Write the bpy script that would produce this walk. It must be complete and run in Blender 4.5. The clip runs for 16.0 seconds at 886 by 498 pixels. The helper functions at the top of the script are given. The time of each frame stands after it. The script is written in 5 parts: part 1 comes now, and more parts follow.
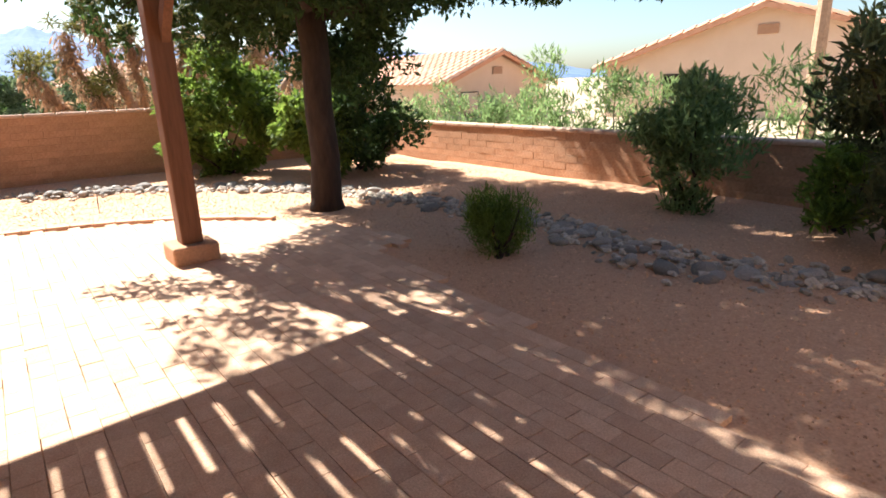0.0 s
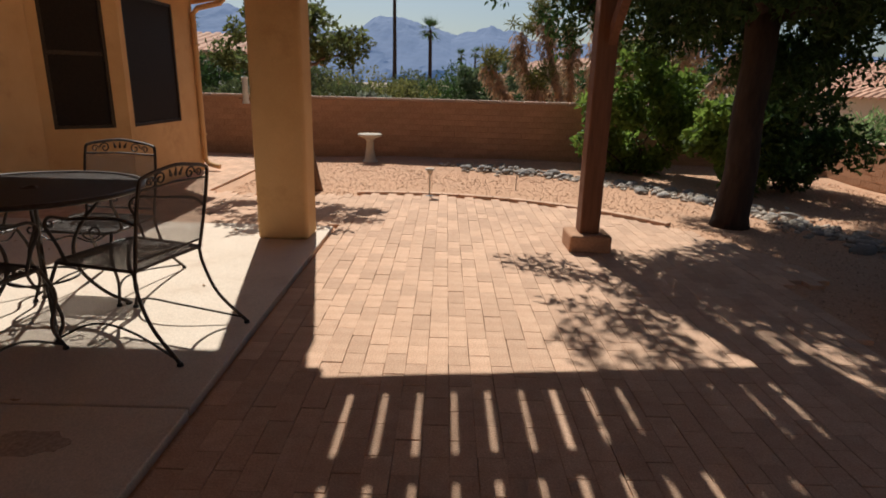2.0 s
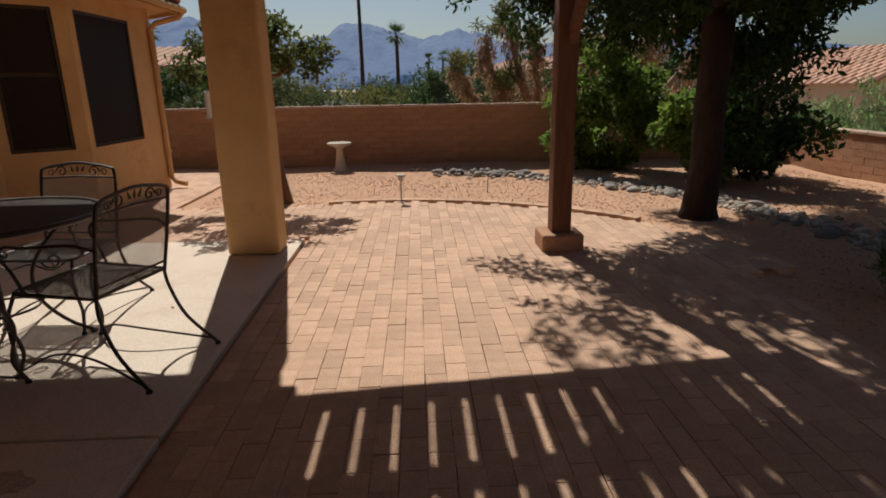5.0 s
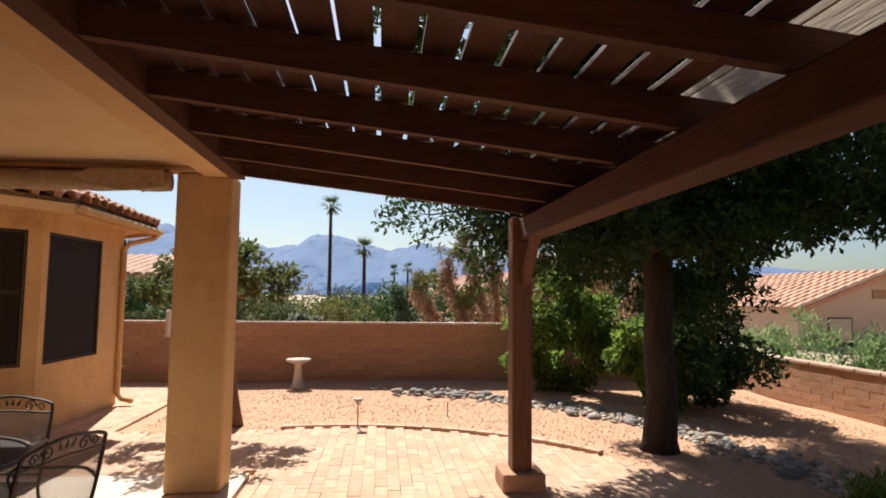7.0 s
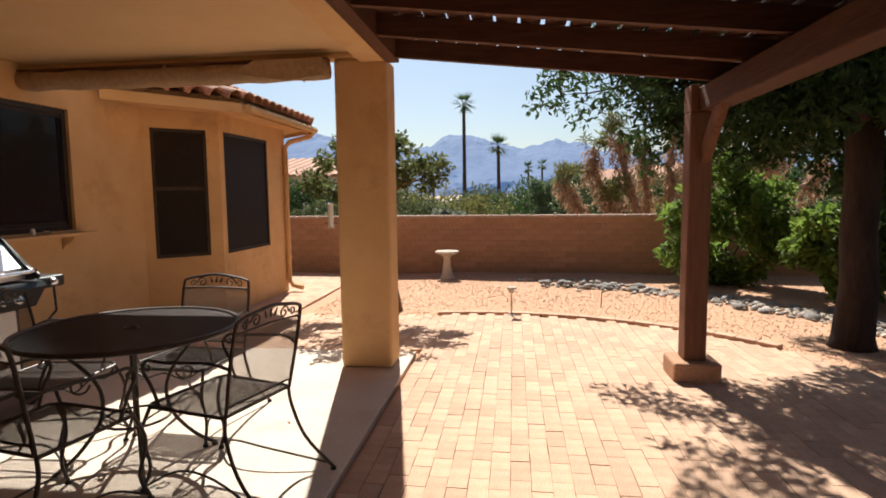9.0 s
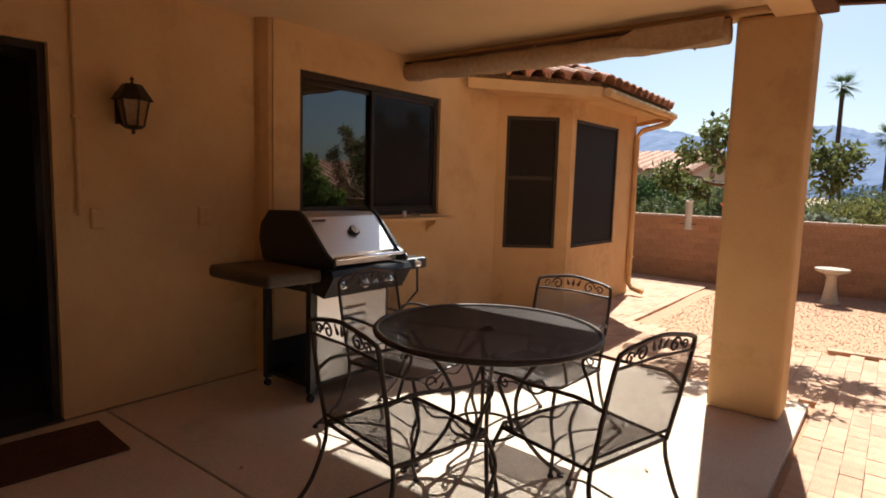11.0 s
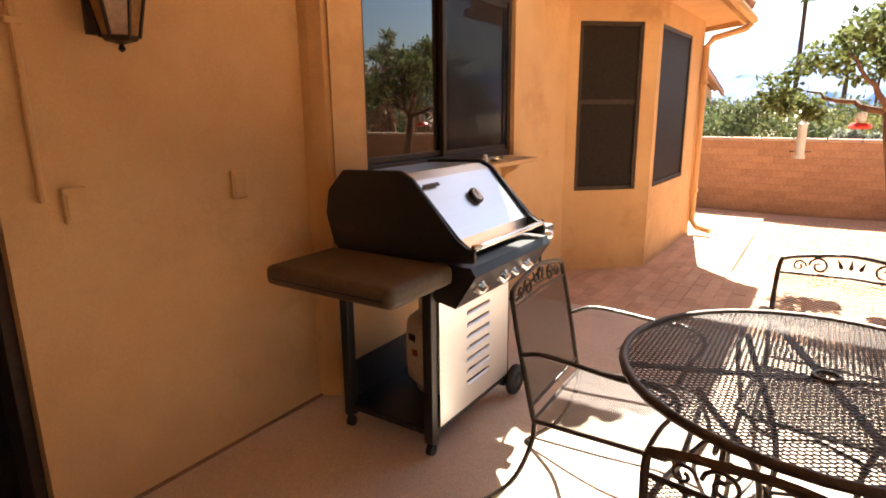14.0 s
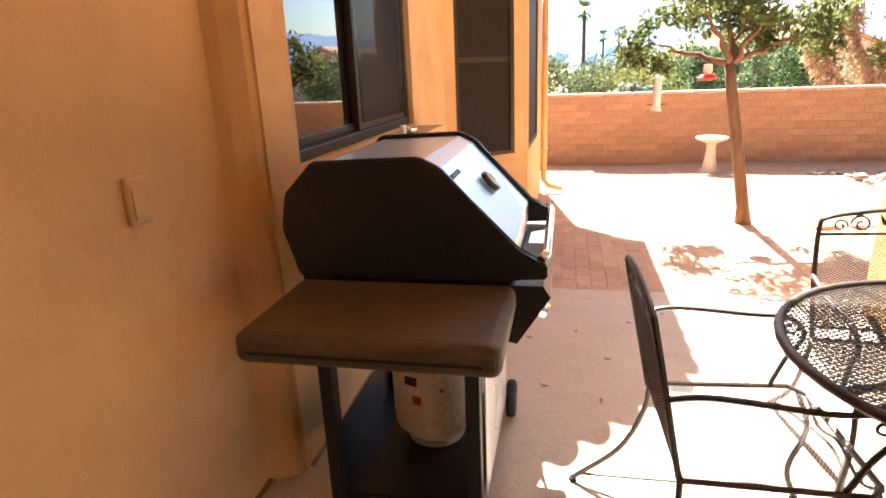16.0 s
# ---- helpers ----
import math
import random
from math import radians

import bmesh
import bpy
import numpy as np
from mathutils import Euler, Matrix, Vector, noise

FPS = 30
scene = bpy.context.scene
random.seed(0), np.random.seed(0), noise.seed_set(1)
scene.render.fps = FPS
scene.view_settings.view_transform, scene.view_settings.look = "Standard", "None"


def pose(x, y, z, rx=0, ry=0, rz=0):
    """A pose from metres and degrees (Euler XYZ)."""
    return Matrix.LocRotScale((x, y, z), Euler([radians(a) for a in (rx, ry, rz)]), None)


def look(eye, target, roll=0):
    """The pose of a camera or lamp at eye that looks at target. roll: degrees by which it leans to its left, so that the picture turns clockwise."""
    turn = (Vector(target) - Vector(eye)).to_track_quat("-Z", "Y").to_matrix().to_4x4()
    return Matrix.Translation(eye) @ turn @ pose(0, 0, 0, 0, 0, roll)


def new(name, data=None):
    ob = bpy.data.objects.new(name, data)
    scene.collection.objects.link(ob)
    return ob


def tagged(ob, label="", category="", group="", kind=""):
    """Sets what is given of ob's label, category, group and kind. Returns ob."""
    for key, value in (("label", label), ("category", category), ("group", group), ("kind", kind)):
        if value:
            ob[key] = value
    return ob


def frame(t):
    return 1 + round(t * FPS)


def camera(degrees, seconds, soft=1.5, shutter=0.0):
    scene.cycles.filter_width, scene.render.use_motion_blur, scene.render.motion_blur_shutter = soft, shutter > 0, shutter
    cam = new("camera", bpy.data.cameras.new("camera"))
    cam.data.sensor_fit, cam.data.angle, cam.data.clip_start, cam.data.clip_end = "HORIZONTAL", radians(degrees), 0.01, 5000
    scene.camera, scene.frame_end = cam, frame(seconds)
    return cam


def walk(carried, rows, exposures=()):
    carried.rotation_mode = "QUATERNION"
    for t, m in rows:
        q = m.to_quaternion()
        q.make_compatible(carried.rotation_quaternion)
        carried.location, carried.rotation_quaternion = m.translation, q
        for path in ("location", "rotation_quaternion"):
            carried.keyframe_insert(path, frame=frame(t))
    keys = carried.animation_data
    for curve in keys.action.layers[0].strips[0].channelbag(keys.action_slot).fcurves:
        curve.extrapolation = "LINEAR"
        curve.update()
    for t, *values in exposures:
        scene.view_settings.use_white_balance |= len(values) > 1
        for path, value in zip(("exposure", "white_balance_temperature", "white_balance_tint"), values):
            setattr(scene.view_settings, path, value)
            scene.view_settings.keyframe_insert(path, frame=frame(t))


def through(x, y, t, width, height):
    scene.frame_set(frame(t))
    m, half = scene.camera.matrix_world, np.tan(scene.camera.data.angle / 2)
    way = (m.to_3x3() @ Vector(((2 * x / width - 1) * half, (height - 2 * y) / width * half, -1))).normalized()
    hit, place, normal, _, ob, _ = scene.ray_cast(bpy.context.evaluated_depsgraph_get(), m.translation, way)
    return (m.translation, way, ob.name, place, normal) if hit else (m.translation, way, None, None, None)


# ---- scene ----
cam = camera(75.0, 16.0, 1.8)
PATH = [
    (0.0, pose(0.140, 0.113, 1.275, 73.80, 1.93, -37.85)),
    (0.5, pose(0.115, 0.162, 1.304, 74.39, 0.35, -21.90)),
    (1.0, pose(0.092, 0.166, 1.311, 73.82, 0.60, -11.21)),
    (1.5, pose(0.066, 0.149, 1.293, 73.61, -0.92, -5.30)),
    (2.0, pose(0.022, 0.120, 1.299, 73.93, -1.43, 0.36)),
    (2.5, pose(-0.003, 0.081, 1.304, 73.70, -0.81, 5.53)),
    (3.0, pose(-0.050, 0.055, 1.310, 74.25, 0.07, 12.27)),
    (3.5, pose(-0.057, 0.048, 1.312, 73.80, 0.44, 15.81)),
    (4.0, pose(-0.024, 0.066, 1.304, 73.93, -0.56, 10.37)),
    (4.2, pose(0.018, 0.093, 1.305, 73.62, -0.36, 6.13)),
    (6.3, pose(0.084, 0.162, 1.430, 85.59, 1.31, -5.71)),
    (6.5, pose(0.089, 0.148, 1.467, 89.59, 0.65, -5.90)),
    (7.0, pose(0.087, 0.123, 1.522, 94.53, -0.58, -6.11)),
    (7.5, pose(0.092, 0.110, 1.514, 94.74, -0.46, -5.89)),
    (8.0, pose(0.083, 0.115, 1.479, 92.40, 0.41, -3.19)),
    (8.5, pose(0.008, 0.188, 1.429, 86.11, -0.34, 3.94)),
    (9.0, pose(-0.120, 0.296, 1.404, 84.56, 0.70, 6.98)),
    (9.5, pose(-0.207, 0.424, 1.373, 84.32, 0.02, 13.90)),
    (10.0, pose(-0.307, 0.575, 1.396, 87.39, -0.89, 24.02)),
    (10.2, pose(-0.400, 0.608, 1.393, 86.56, -1.10, 27.68)),
    (12.3, pose(-1.174, 1.097, 1.415, 80.48, -1.37, 44.66)),
    (12.5, pose(-1.345, 1.107, 1.480, 78.69, -0.16, 43.99)),
    (13.0, pose(-1.575, 1.130, 1.453, 77.02, 0.78, 43.17)),
    (13.5, pose(-1.867, 1.247, 1.443, 76.77, 2.09, 41.40)),
    (14.0, pose(-2.170, 1.268, 1.439, 76.53, 0.57, 33.40)),
    (14.5, pose(-2.429, 1.262, 1.430, 75.45, 0.71, 30.29)),
    (15.0, pose(-2.745, 1.417, 1.394, 73.71, 3.32, 31.52)),
    (15.5, pose(-2.996, 1.524, 1.394, 72.37, 1.22, 26.82)),
    (16.0, pose(-3.182, 1.594, 1.424, 72.87, 2.24, 11.56)),
]
walk(cam, PATH, [(0.0, 2.0, 5900, 6), (0.5, 1.9, 5900, 6), (1.0, 1.25, 5900, 6), (1.6, 0.6, 5900, 6), (2.5, 0.02, 5900, 6), (4.2, -0.05, 5900, 6), (6.3, 0.45, 5900, 6), (7.0, 0.95, 5900, 6), (7.5, 1.2, 5900, 6), (8.0, 1.45, 5900, 6), (8.5, 1.25, 5900, 6), (9.0, 0.95, 5900, 6), (9.5, 0.6, 5900, 6), (10.2, 0.47, 5900, 6), (12.3, 2.55, 5900, 5), (13.5, 2.6, 6100, 7), (14.5, 2.7, 6600, 10), (15.0, 2.85, 6700, 10), (16.0, 3.2, 6000, 6)])

# ---- daylight ----
SUN_EL, SUN_AZ = radians(47.5), radians(-12)
world = bpy.data.worlds.new("sky")
scene.world = world
world.use_nodes = True
sky = world.node_tree.nodes.new("ShaderNodeTexSky")
sky.sky_type, sky.sun_disc = "NISHITA", False
sky.sun_elevation, sky.sun_rotation = SUN_EL, SUN_AZ
sky.air_density, sky.dust_density = 1.0, 1.4
back = world.node_tree.nodes["Background"]
back.inputs["Strength"].default_value = 0.05
world.node_tree.links.new(sky.outputs[0], back.inputs["Color"])
sun_dir = Vector((math.sin(SUN_AZ) * math.cos(SUN_EL), math.cos(SUN_AZ) * math.cos(SUN_EL), math.sin(SUN_EL)))
sun = new("sun", bpy.data.lights.new("sun", "SUN"))
sun.data.energy, sun.data.angle, sun.data.color = 5.0, radians(0.53), (1.0, 0.93, 0.82)
sun.matrix_world = look(sun_dir * 40, (0, 0, 0))


# ---- materials ----
def mat(name, a, b, scale=8.0, rough=0.8, metal=0.0, bump=0.0, fine=60.0, per="", spread=0.15, spec=0.3, stretch=(1, 1, 1), stain=None, stain_scale=1.2, speck=0.35):
    """Two mixed tones with noise at two scales, optional stains, bump and a shift of brightness for each piece."""
    m = bpy.data.materials.new(name)
    m.use_nodes = True
    nt = m.node_tree
    p = nt.nodes["Principled BSDF"]
    p.inputs["Metallic"].default_value = metal
    p.inputs["Specular IOR Level"].default_value = spec
    co = nt.nodes.new("ShaderNodeTexCoord")
    mp = nt.nodes.new("ShaderNodeMapping")
    mp.inputs["Scale"].default_value = stretch
    nt.links.new(co.outputs["Object"], mp.inputs["Vector"])

    def noisy(s, detail, rgh=0.6):
        n = nt.nodes.new("ShaderNodeTexNoise")
        n.inputs["Scale"].default_value, n.inputs["Detail"].default_value, n.inputs["Roughness"].default_value = s, detail, rgh
        nt.links.new(mp.outputs[0], n.inputs["Vector"])
        return n.outputs["Fac"]

    def ramp(fac, lo, hi):
        r = nt.nodes.new("ShaderNodeMapRange")
        r.inputs["From Min"].default_value, r.inputs["From Max"].default_value = lo, hi
        nt.links.new(fac, r.inputs["Value"])
        return r.outputs[0]

    def mix(fac, x, y, mode="MIX"):
        n = nt.nodes.new("ShaderNodeMix")
        n.data_type, n.blend_type = "RGBA", mode
        for sock, v in ((n.inputs[0], fac), (n.inputs[6], x), (n.inputs[7], y)):
            if isinstance(v, (tuple, float, int)):
                sock.default_value = (*v, 1) if isinstance(v, tuple) else v
            else:
                nt.links.new(v, sock)
        return n.outputs[2]

    coarse, grain = noisy(scale, 5), noisy(fine, 3)
    col = mix(ramp(coarse, 0.32, 0.68), a, b)
    col = mix(speck, col, mix(ramp(grain, 0.3, 0.7), tuple(v * 0.6 for v in a), tuple(min(1, v * 1.3) for v in b)))
    if stain:
        col = mix(ramp(noisy(stain_scale, 6, 0.7), 0.55, 0.72), col, stain)
    if per:
        if per == "object":
            info = nt.nodes.new("ShaderNodeObjectInfo").outputs["Random"]
        else:
            info = nt.nodes.new("ShaderNodeNewGeometry").outputs["Random Per Island"]
        hsv = nt.nodes.new("ShaderNodeHueSaturation")
        r = nt.nodes.new("ShaderNodeMapRange")
        r.inputs["To Min"].default_value, r.inputs["To Max"].default_value = 1 - spread, 1 + spread
        nt.links.new(info, r.inputs["Value"])
        nt.links.new(r.outputs[0], hsv.inputs["Value"])
        nt.links.new(col, hsv.inputs["Color"])
        col = hsv.outputs[0]
    nt.links.new(col, p.inputs["Base Color"])
    rr = nt.nodes.new("ShaderNodeMapRange")
    rr.inputs["To Min"].default_value, rr.inputs["To Max"].default_value = max(0.02, rough - 0.1), min(1, rough + 0.1)
    nt.links.new(grain, rr.inputs["Value"])
    nt.links.new(rr.outputs[0], p.inputs["Roughness"])
    if bump:
        bn = nt.nodes.new("ShaderNodeBump")
        bn.inputs["Strength"].default_value, bn.inputs["Distance"].default_value = bump, 0.01
        nt.links.new(grain, bn.inputs["Height"])
        nt.links.new(bn.outputs[0], p.inputs["Normal"])
    return m


def leafy(name, a, b, through=0.45):
    m = mat(name, a, b, 3, 0.62, per="island", spread=0.4, spec=0.15)
    nt = m.node_tree
    p, out = nt.nodes["Principled BSDF"], nt.nodes["Material Output"]
    t, mx = nt.nodes.new("ShaderNodeBsdfTranslucent"), nt.nodes.new("ShaderNodeMixShader")
    bright = nt.nodes.new("ShaderNodeHueSaturation")
    bright.inputs["Value"].default_value = 1.9
    nt.links.new(p.inputs["Base Color"].links[0].from_socket, bright.inputs["Color"])
    nt.links.new(bright.outputs[0], t.inputs["Color"])
    mx.inputs[0].default_value = through
    nt.links.new(p.outputs[0], mx.inputs[1])
    nt.links.new(t.outputs[0], mx.inputs[2])
    nt.links.new(mx.outputs[0], out.inputs["Surface"])
    return m


STUCCO = mat("stucco", (0.59, 0.36, 0.165), (0.67, 0.43, 0.21), 2.4, 0.92, bump=0.22, fine=120, spec=0.15, stain=(0.50, 0.295, 0.13), stain_scale=1.5, speck=0.1)
CEILING = mat("ceiling_stucco", (0.62, 0.42, 0.22), (0.68, 0.47, 0.26), 2.0, 0.92, bump=0.2, fine=110, spec=0.15, speck=0.1)
WOOD = mat("brown_stained_wood", (0.075, 0.031, 0.016), (0.13, 0.055, 0.029), 5, 0.7, bump=0.5, fine=40, stretch=(1, 0.12, 1), spec=0.2)
WOOD_X = mat("brown_stained_rafter", (0.075, 0.031, 0.016), (0.13, 0.055, 0.029), 5, 0.7, bump=0.5, fine=40, stretch=(0.12, 1, 1), spec=0.2)
POST = mat("brown_painted_post", (0.15, 0.065, 0.034), (0.22, 0.10, 0.054), 6, 0.7, bump=0.5, fine=40, stretch=(1, 1, 0.1), spec=0.2)
WEATHERED = mat("weathered_board", (0.34, 0.24, 0.15), (0.46, 0.34, 0.22), 5, 0.85, bump=0.6, fine=40, stretch=(1, 0.1, 1))
PAVER = mat("clay_paver", (0.52, 0.31, 0.20), (0.62, 0.40, 0.27), 14, 0.9, bump=0.5, fine=120, per="object", spread=0.12, spec=0.15)
PAVERS = mat("clay_pavers", (0.52, 0.31, 0.20), (0.62, 0.40, 0.27), 14, 0.9, bump=0.5, fine=120, per="island", spread=0.12, spec=0.15)
STAIN = mat("dried_spill", (0.40, 0.29, 0.21), (0.54, 0.41, 0.31), 14, 0.8, fine=60, speck=0.5)
SAND = mat("joint_sand", (0.30, 0.18, 0.11), (0.40, 0.25, 0.16), 20, 0.95, bump=0.4)
CONCRETE = mat("patio_concrete", (0.64, 0.50, 0.38), (0.72, 0.59, 0.47), 2.2, 0.88, bump=0.35, fine=130, spec=0.2, stain=(0.55, 0.41, 0.30), stain_scale=1.8)
GRAVEL = mat("gravel_bed", (0.46, 0.25, 0.145), (0.58, 0.345, 0.215), 30, 0.95, bump=0.25, fine=75, spec=0.1, stain=(0.42, 0.26, 0.17), stain_scale=0.5)
PEBBLE = mat("pink_pebble", (0.50, 0.275, 0.16), (0.64, 0.385, 0.24), 20, 0.9, per="island", spread=0.28, speck=0.15)
ROCK = mat("river_rock", (0.22, 0.19, 0.17), (0.38, 0.32, 0.27), 6, 0.8, bump=0.5, fine=50, per="object", spread=0.35)
CREEK_STONE = mat("creek_stone", (0.30, 0.24, 0.19), (0.50, 0.40, 0.31), 6, 0.85, bump=0.4, fine=60, per="island", spread=0.4)
BLOCK = mat("slump_block", (0.38, 0.205, 0.12), (0.46, 0.265, 0.16), 5, 0.93, bump=0.8, fine=45, per="object", spread=0.09, spec=0.1)
BLOCKS = mat("slump_blocks", (0.38, 0.205, 0.12), (0.46, 0.265, 0.16), 5, 0.93, bump=0.8, fine=45, per="island", spread=0.09, spec=0.1)
CAP = mat("wall_cap", (0.45, 0.29, 0.20), (0.55, 0.37, 0.27), 5, 0.9, bump=0.6, fine=50, per="object", spread=0.1)
MORTAR = mat("mortar", (0.34, 0.19, 0.115), (0.42, 0.25, 0.155), 8, 0.95, bump=0.6)
TILE = mat("clay_roof_tile", (0.42, 0.19, 0.10), (0.58, 0.30, 0.18), 5, 0.85, bump=0.4, per="object", spread=0.2)
FAR_TILE = mat("far_roof_tile", (0.45, 0.22, 0.13), (0.58, 0.32, 0.2), 3, 0.85, per="island", spread=0.15)
FAR_STUCCO = mat("far_stucco", (0.58, 0.42, 0.30), (0.66, 0.50, 0.37), 1, 0.9)
IRON = mat("dark_wrought_iron", (0.042, 0.029, 0.022), (0.085, 0.06, 0.046), 20, 0.48, 0.4, bump=0.2, spec=0.45)
BLACK = mat("black_enamel", (0.010, 0.010, 0.011), (0.02, 0.02, 0.021), 10, 0.38, spec=0.4)
SHELF = mat("grey_brown_shelf", (0.085, 0.062, 0.042), (0.12, 0.09, 0.062), 10, 0.55, bump=0.2)
STEEL = mat("brushed_steel", (0.64, 0.66, 0.69), (0.70, 0.72, 0.74), 4, 0.36, 1.0, fine=200, stretch=(1, 0.03, 1), speck=0.08)
CHROME = mat("chrome", (0.8, 0.8, 0.8), (0.85, 0.85, 0.85), 6, 0.12, 1.0)
RUBBER = mat("black_rubber", (0.02, 0.02, 0.02), (0.035, 0.035, 0.035), 15, 0.8)
WHITE = mat("white_enamel", (0.72, 0.70, 0.66), (0.8, 0.78, 0.74), 8, 0.45, stain=(0.6, 0.52, 0.42), stain_scale=6)
DIAL = mat("dial_face", (0.75, 0.75, 0.72), (0.8, 0.8, 0.78), 8, 0.3)
RED = mat("red_plastic", (0.6, 0.03, 0.02), (0.7, 0.05, 0.03), 8, 0.35)
LABEL_DARK = mat("label_print", (0.04, 0.03, 0.04), (0.08, 0.06, 0.07), 20, 0.5)
LABEL_RED = mat("label_red_print", (0.45, 0.09, 0.04), (0.55, 0.14, 0.06), 20, 0.5)
BRONZE = mat("bronze_frame", (0.035, 0.024, 0.017), (0.06, 0.042, 0.03), 10, 0.45, 0.4)
SCREEN = mat("sun_screen", (0.014, 0.010, 0.008), (0.024, 0.017, 0.013), 40, 0.6, spec=0.15)
SHADE_CLOTH = mat("rolled_shade_cloth", (0.36, 0.24, 0.14), (0.46, 0.32, 0.2), 8, 0.9, bump=0.5, fine=30)
BARK = mat("bark", (0.022, 0.014, 0.010), (0.055, 0.034, 0.023), 9, 0.95, bump=1.0, fine=28, stretch=(1, 1, 0.25))
BARK_BROWN = mat("brown_bark", (0.10, 0.055, 0.032), (0.19, 0.11, 0.068), 9, 0.95, bump=0.8, fine=28, stretch=(1, 1, 0.25))
BARK_PALE = mat("pale_bark", (0.34, 0.21, 0.13), (0.48, 0.31, 0.2), 7, 0.95, bump=0.8, fine=28)
LEAF_DARK = leafy("dark_leaf", (0.022, 0.042, 0.012), (0.05, 0.08, 0.022), 0.3)
LEAF_BRIGHT = leafy("bright_leaf", (0.075, 0.115, 0.018), (0.145, 0.195, 0.036), 0.38)
LEAF_CITRUS = leafy("citrus_leaf", (0.045, 0.062, 0.018), (0.11, 0.12, 0.04), 0.35)
LEAF_TAN = leafy("dead_tan_leaf", (0.25, 0.15, 0.085), (0.42, 0.28, 0.17), 0.2)
LEAF_OLIVE = leafy("olive_leaf", (0.06, 0.075, 0.028), (0.105, 0.115, 0.048), 0.25)
LEAF_YELLOW = leafy("yellow_green_leaf", (0.10, 0.10, 0.026), (0.17, 0.16, 0.052), 0.25)
LEAF_HEDGE = leafy("hedge_leaf", (0.10, 0.15, 0.05), (0.17, 0.22, 0.085))
LEAF_SAGE = leafy("sage_leaf", (0.09, 0.12, 0.055), (0.15, 0.18, 0.09), 0.3)
LEAF_GREY = leafy("grey_leaf", (0.15, 0.17, 0.12), (0.22, 0.23, 0.17), 0.25)
DIRT = mat("desert_soil", (0.33, 0.23, 0.15), (0.45, 0.33, 0.23), 0.4, 0.95, bump=0.5, fine=20, stain=(0.16, 0.18, 0.08), stain_scale=0.12)
# Near-black tone puts the room's shade into its surfaces.
DARK_ROOM = mat("interior_shade_tone", (0.05, 0.035, 0.024), (0.08, 0.055, 0.038), 2, 0.9)
MAT_BROWN = mat("brown_door_mat", (0.07, 0.028, 0.014), (0.11, 0.045, 0.022), 30, 0.95, bump=0.8)
STONE = mat("cast_stone", (0.50, 0.42, 0.33), (0.60, 0.52, 0.42), 9, 0.9, bump=0.5)
LAMP_GLASS = mat("amber_lamp_glass", (0.20, 0.10, 0.04), (0.30, 0.16, 0.06), 12, 0.15, spec=0.5)


def glass_mat(name, tint, dark):
    m = bpy.data.materials.new(name)
    m.use_nodes = True
    p = m.node_tree.nodes["Principled BSDF"]
    p.inputs["Base Color"].default_value = (*tint, 1)
    p.inputs["Roughness"].default_value = 0.015
    p.inputs["IOR"].default_value = 1.5
    p.inputs["Specular IOR Level"].default_value = dark
    p.inputs["Coat Weight"].default_value = 0.6
    p.inputs["Coat Roughness"].default_value = 0.01
    return m


def sheer(name, base, clear):
    """A fine mesh seen as a sheet: part opaque, part open."""
    m = base.copy()
    m.name = name
    nt = m.node_tree
    p, out = nt.nodes["Principled BSDF"], nt.nodes["Material Output"]
    op, mx = nt.nodes.new("ShaderNodeBsdfTransparent"), nt.nodes.new("ShaderNodeMixShader")
    mx.inputs[0].default_value = clear
    nt.links.new(p.outputs[0], mx.inputs[1])
    nt.links.new(op.outputs[0], mx.inputs[2])
    nt.links.new(mx.outputs[0], out.inputs["Surface"])
    return m


INSECT_MESH = sheer("insect_mesh", SCREEN, 0.55)
GLASS = glass_mat("tinted_window_glass", (0.012, 0.010, 0.008), 1.0)


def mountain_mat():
    # Air haze is put into the blue base colour and a faint blue glow.
    m = mat("mountain_haze_tint", (0.035, 0.045, 0.075), (0.075, 0.085, 0.12), 0.01, 1.0, fine=0.06)
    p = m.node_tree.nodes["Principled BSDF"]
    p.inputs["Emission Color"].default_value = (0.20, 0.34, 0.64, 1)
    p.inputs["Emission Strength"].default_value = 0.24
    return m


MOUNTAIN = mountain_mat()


# ---- mesh helpers ----
def part(name, bm, material, parent=None, label="", smooth=False):
    me = bpy.data.meshes.new(name)
    if bm.faces:
        bmesh.ops.recalc_face_normals(bm, faces=bm.faces[:])
    bm.to_mesh(me)
    bm.free()
    me.materials.append(material)
    if smooth:
        me.shade_smooth()
    ob = new(name, me)
    ob.parent = parent
    if label:
        ob["label"] = label
    return ob


def pydata(name, verts, faces, material, parent=None):
    me = bpy.data.meshes.new(name)
    me.from_pydata(verts, [], faces)
    me.materials.append(material)
    ob = new(name, me)
    ob.parent = parent
    return ob


def thing(name, label, category, x=0, y=0, z=0, rz=0, group="", kind=""):
    ob = new(name)
    ob.matrix_basis = pose(x, y, z, 0, 0, rz)
    ob.empty_display_size = 0.1
    return tagged(ob, label, category, group, kind)


def box(x0, y0, z0, x1, y1, z1, bevel=0.0, bm=None, seg=2):
    own = bm is None
    bm = bm or bmesh.new()
    r = bmesh.ops.create_cube(bm, size=1, matrix=Matrix.Translation(((x0 + x1) / 2, (y0 + y1) / 2, (z0 + z1) / 2)) @ Matrix.Diagonal((x1 - x0, y1 - y0, z1 - z0, 1)))
    if bevel and own:
        bmesh.ops.bevel(bm, geom=bm.edges[:], offset=bevel, segments=seg, profile=0.5, affect="EDGES")
    return bm


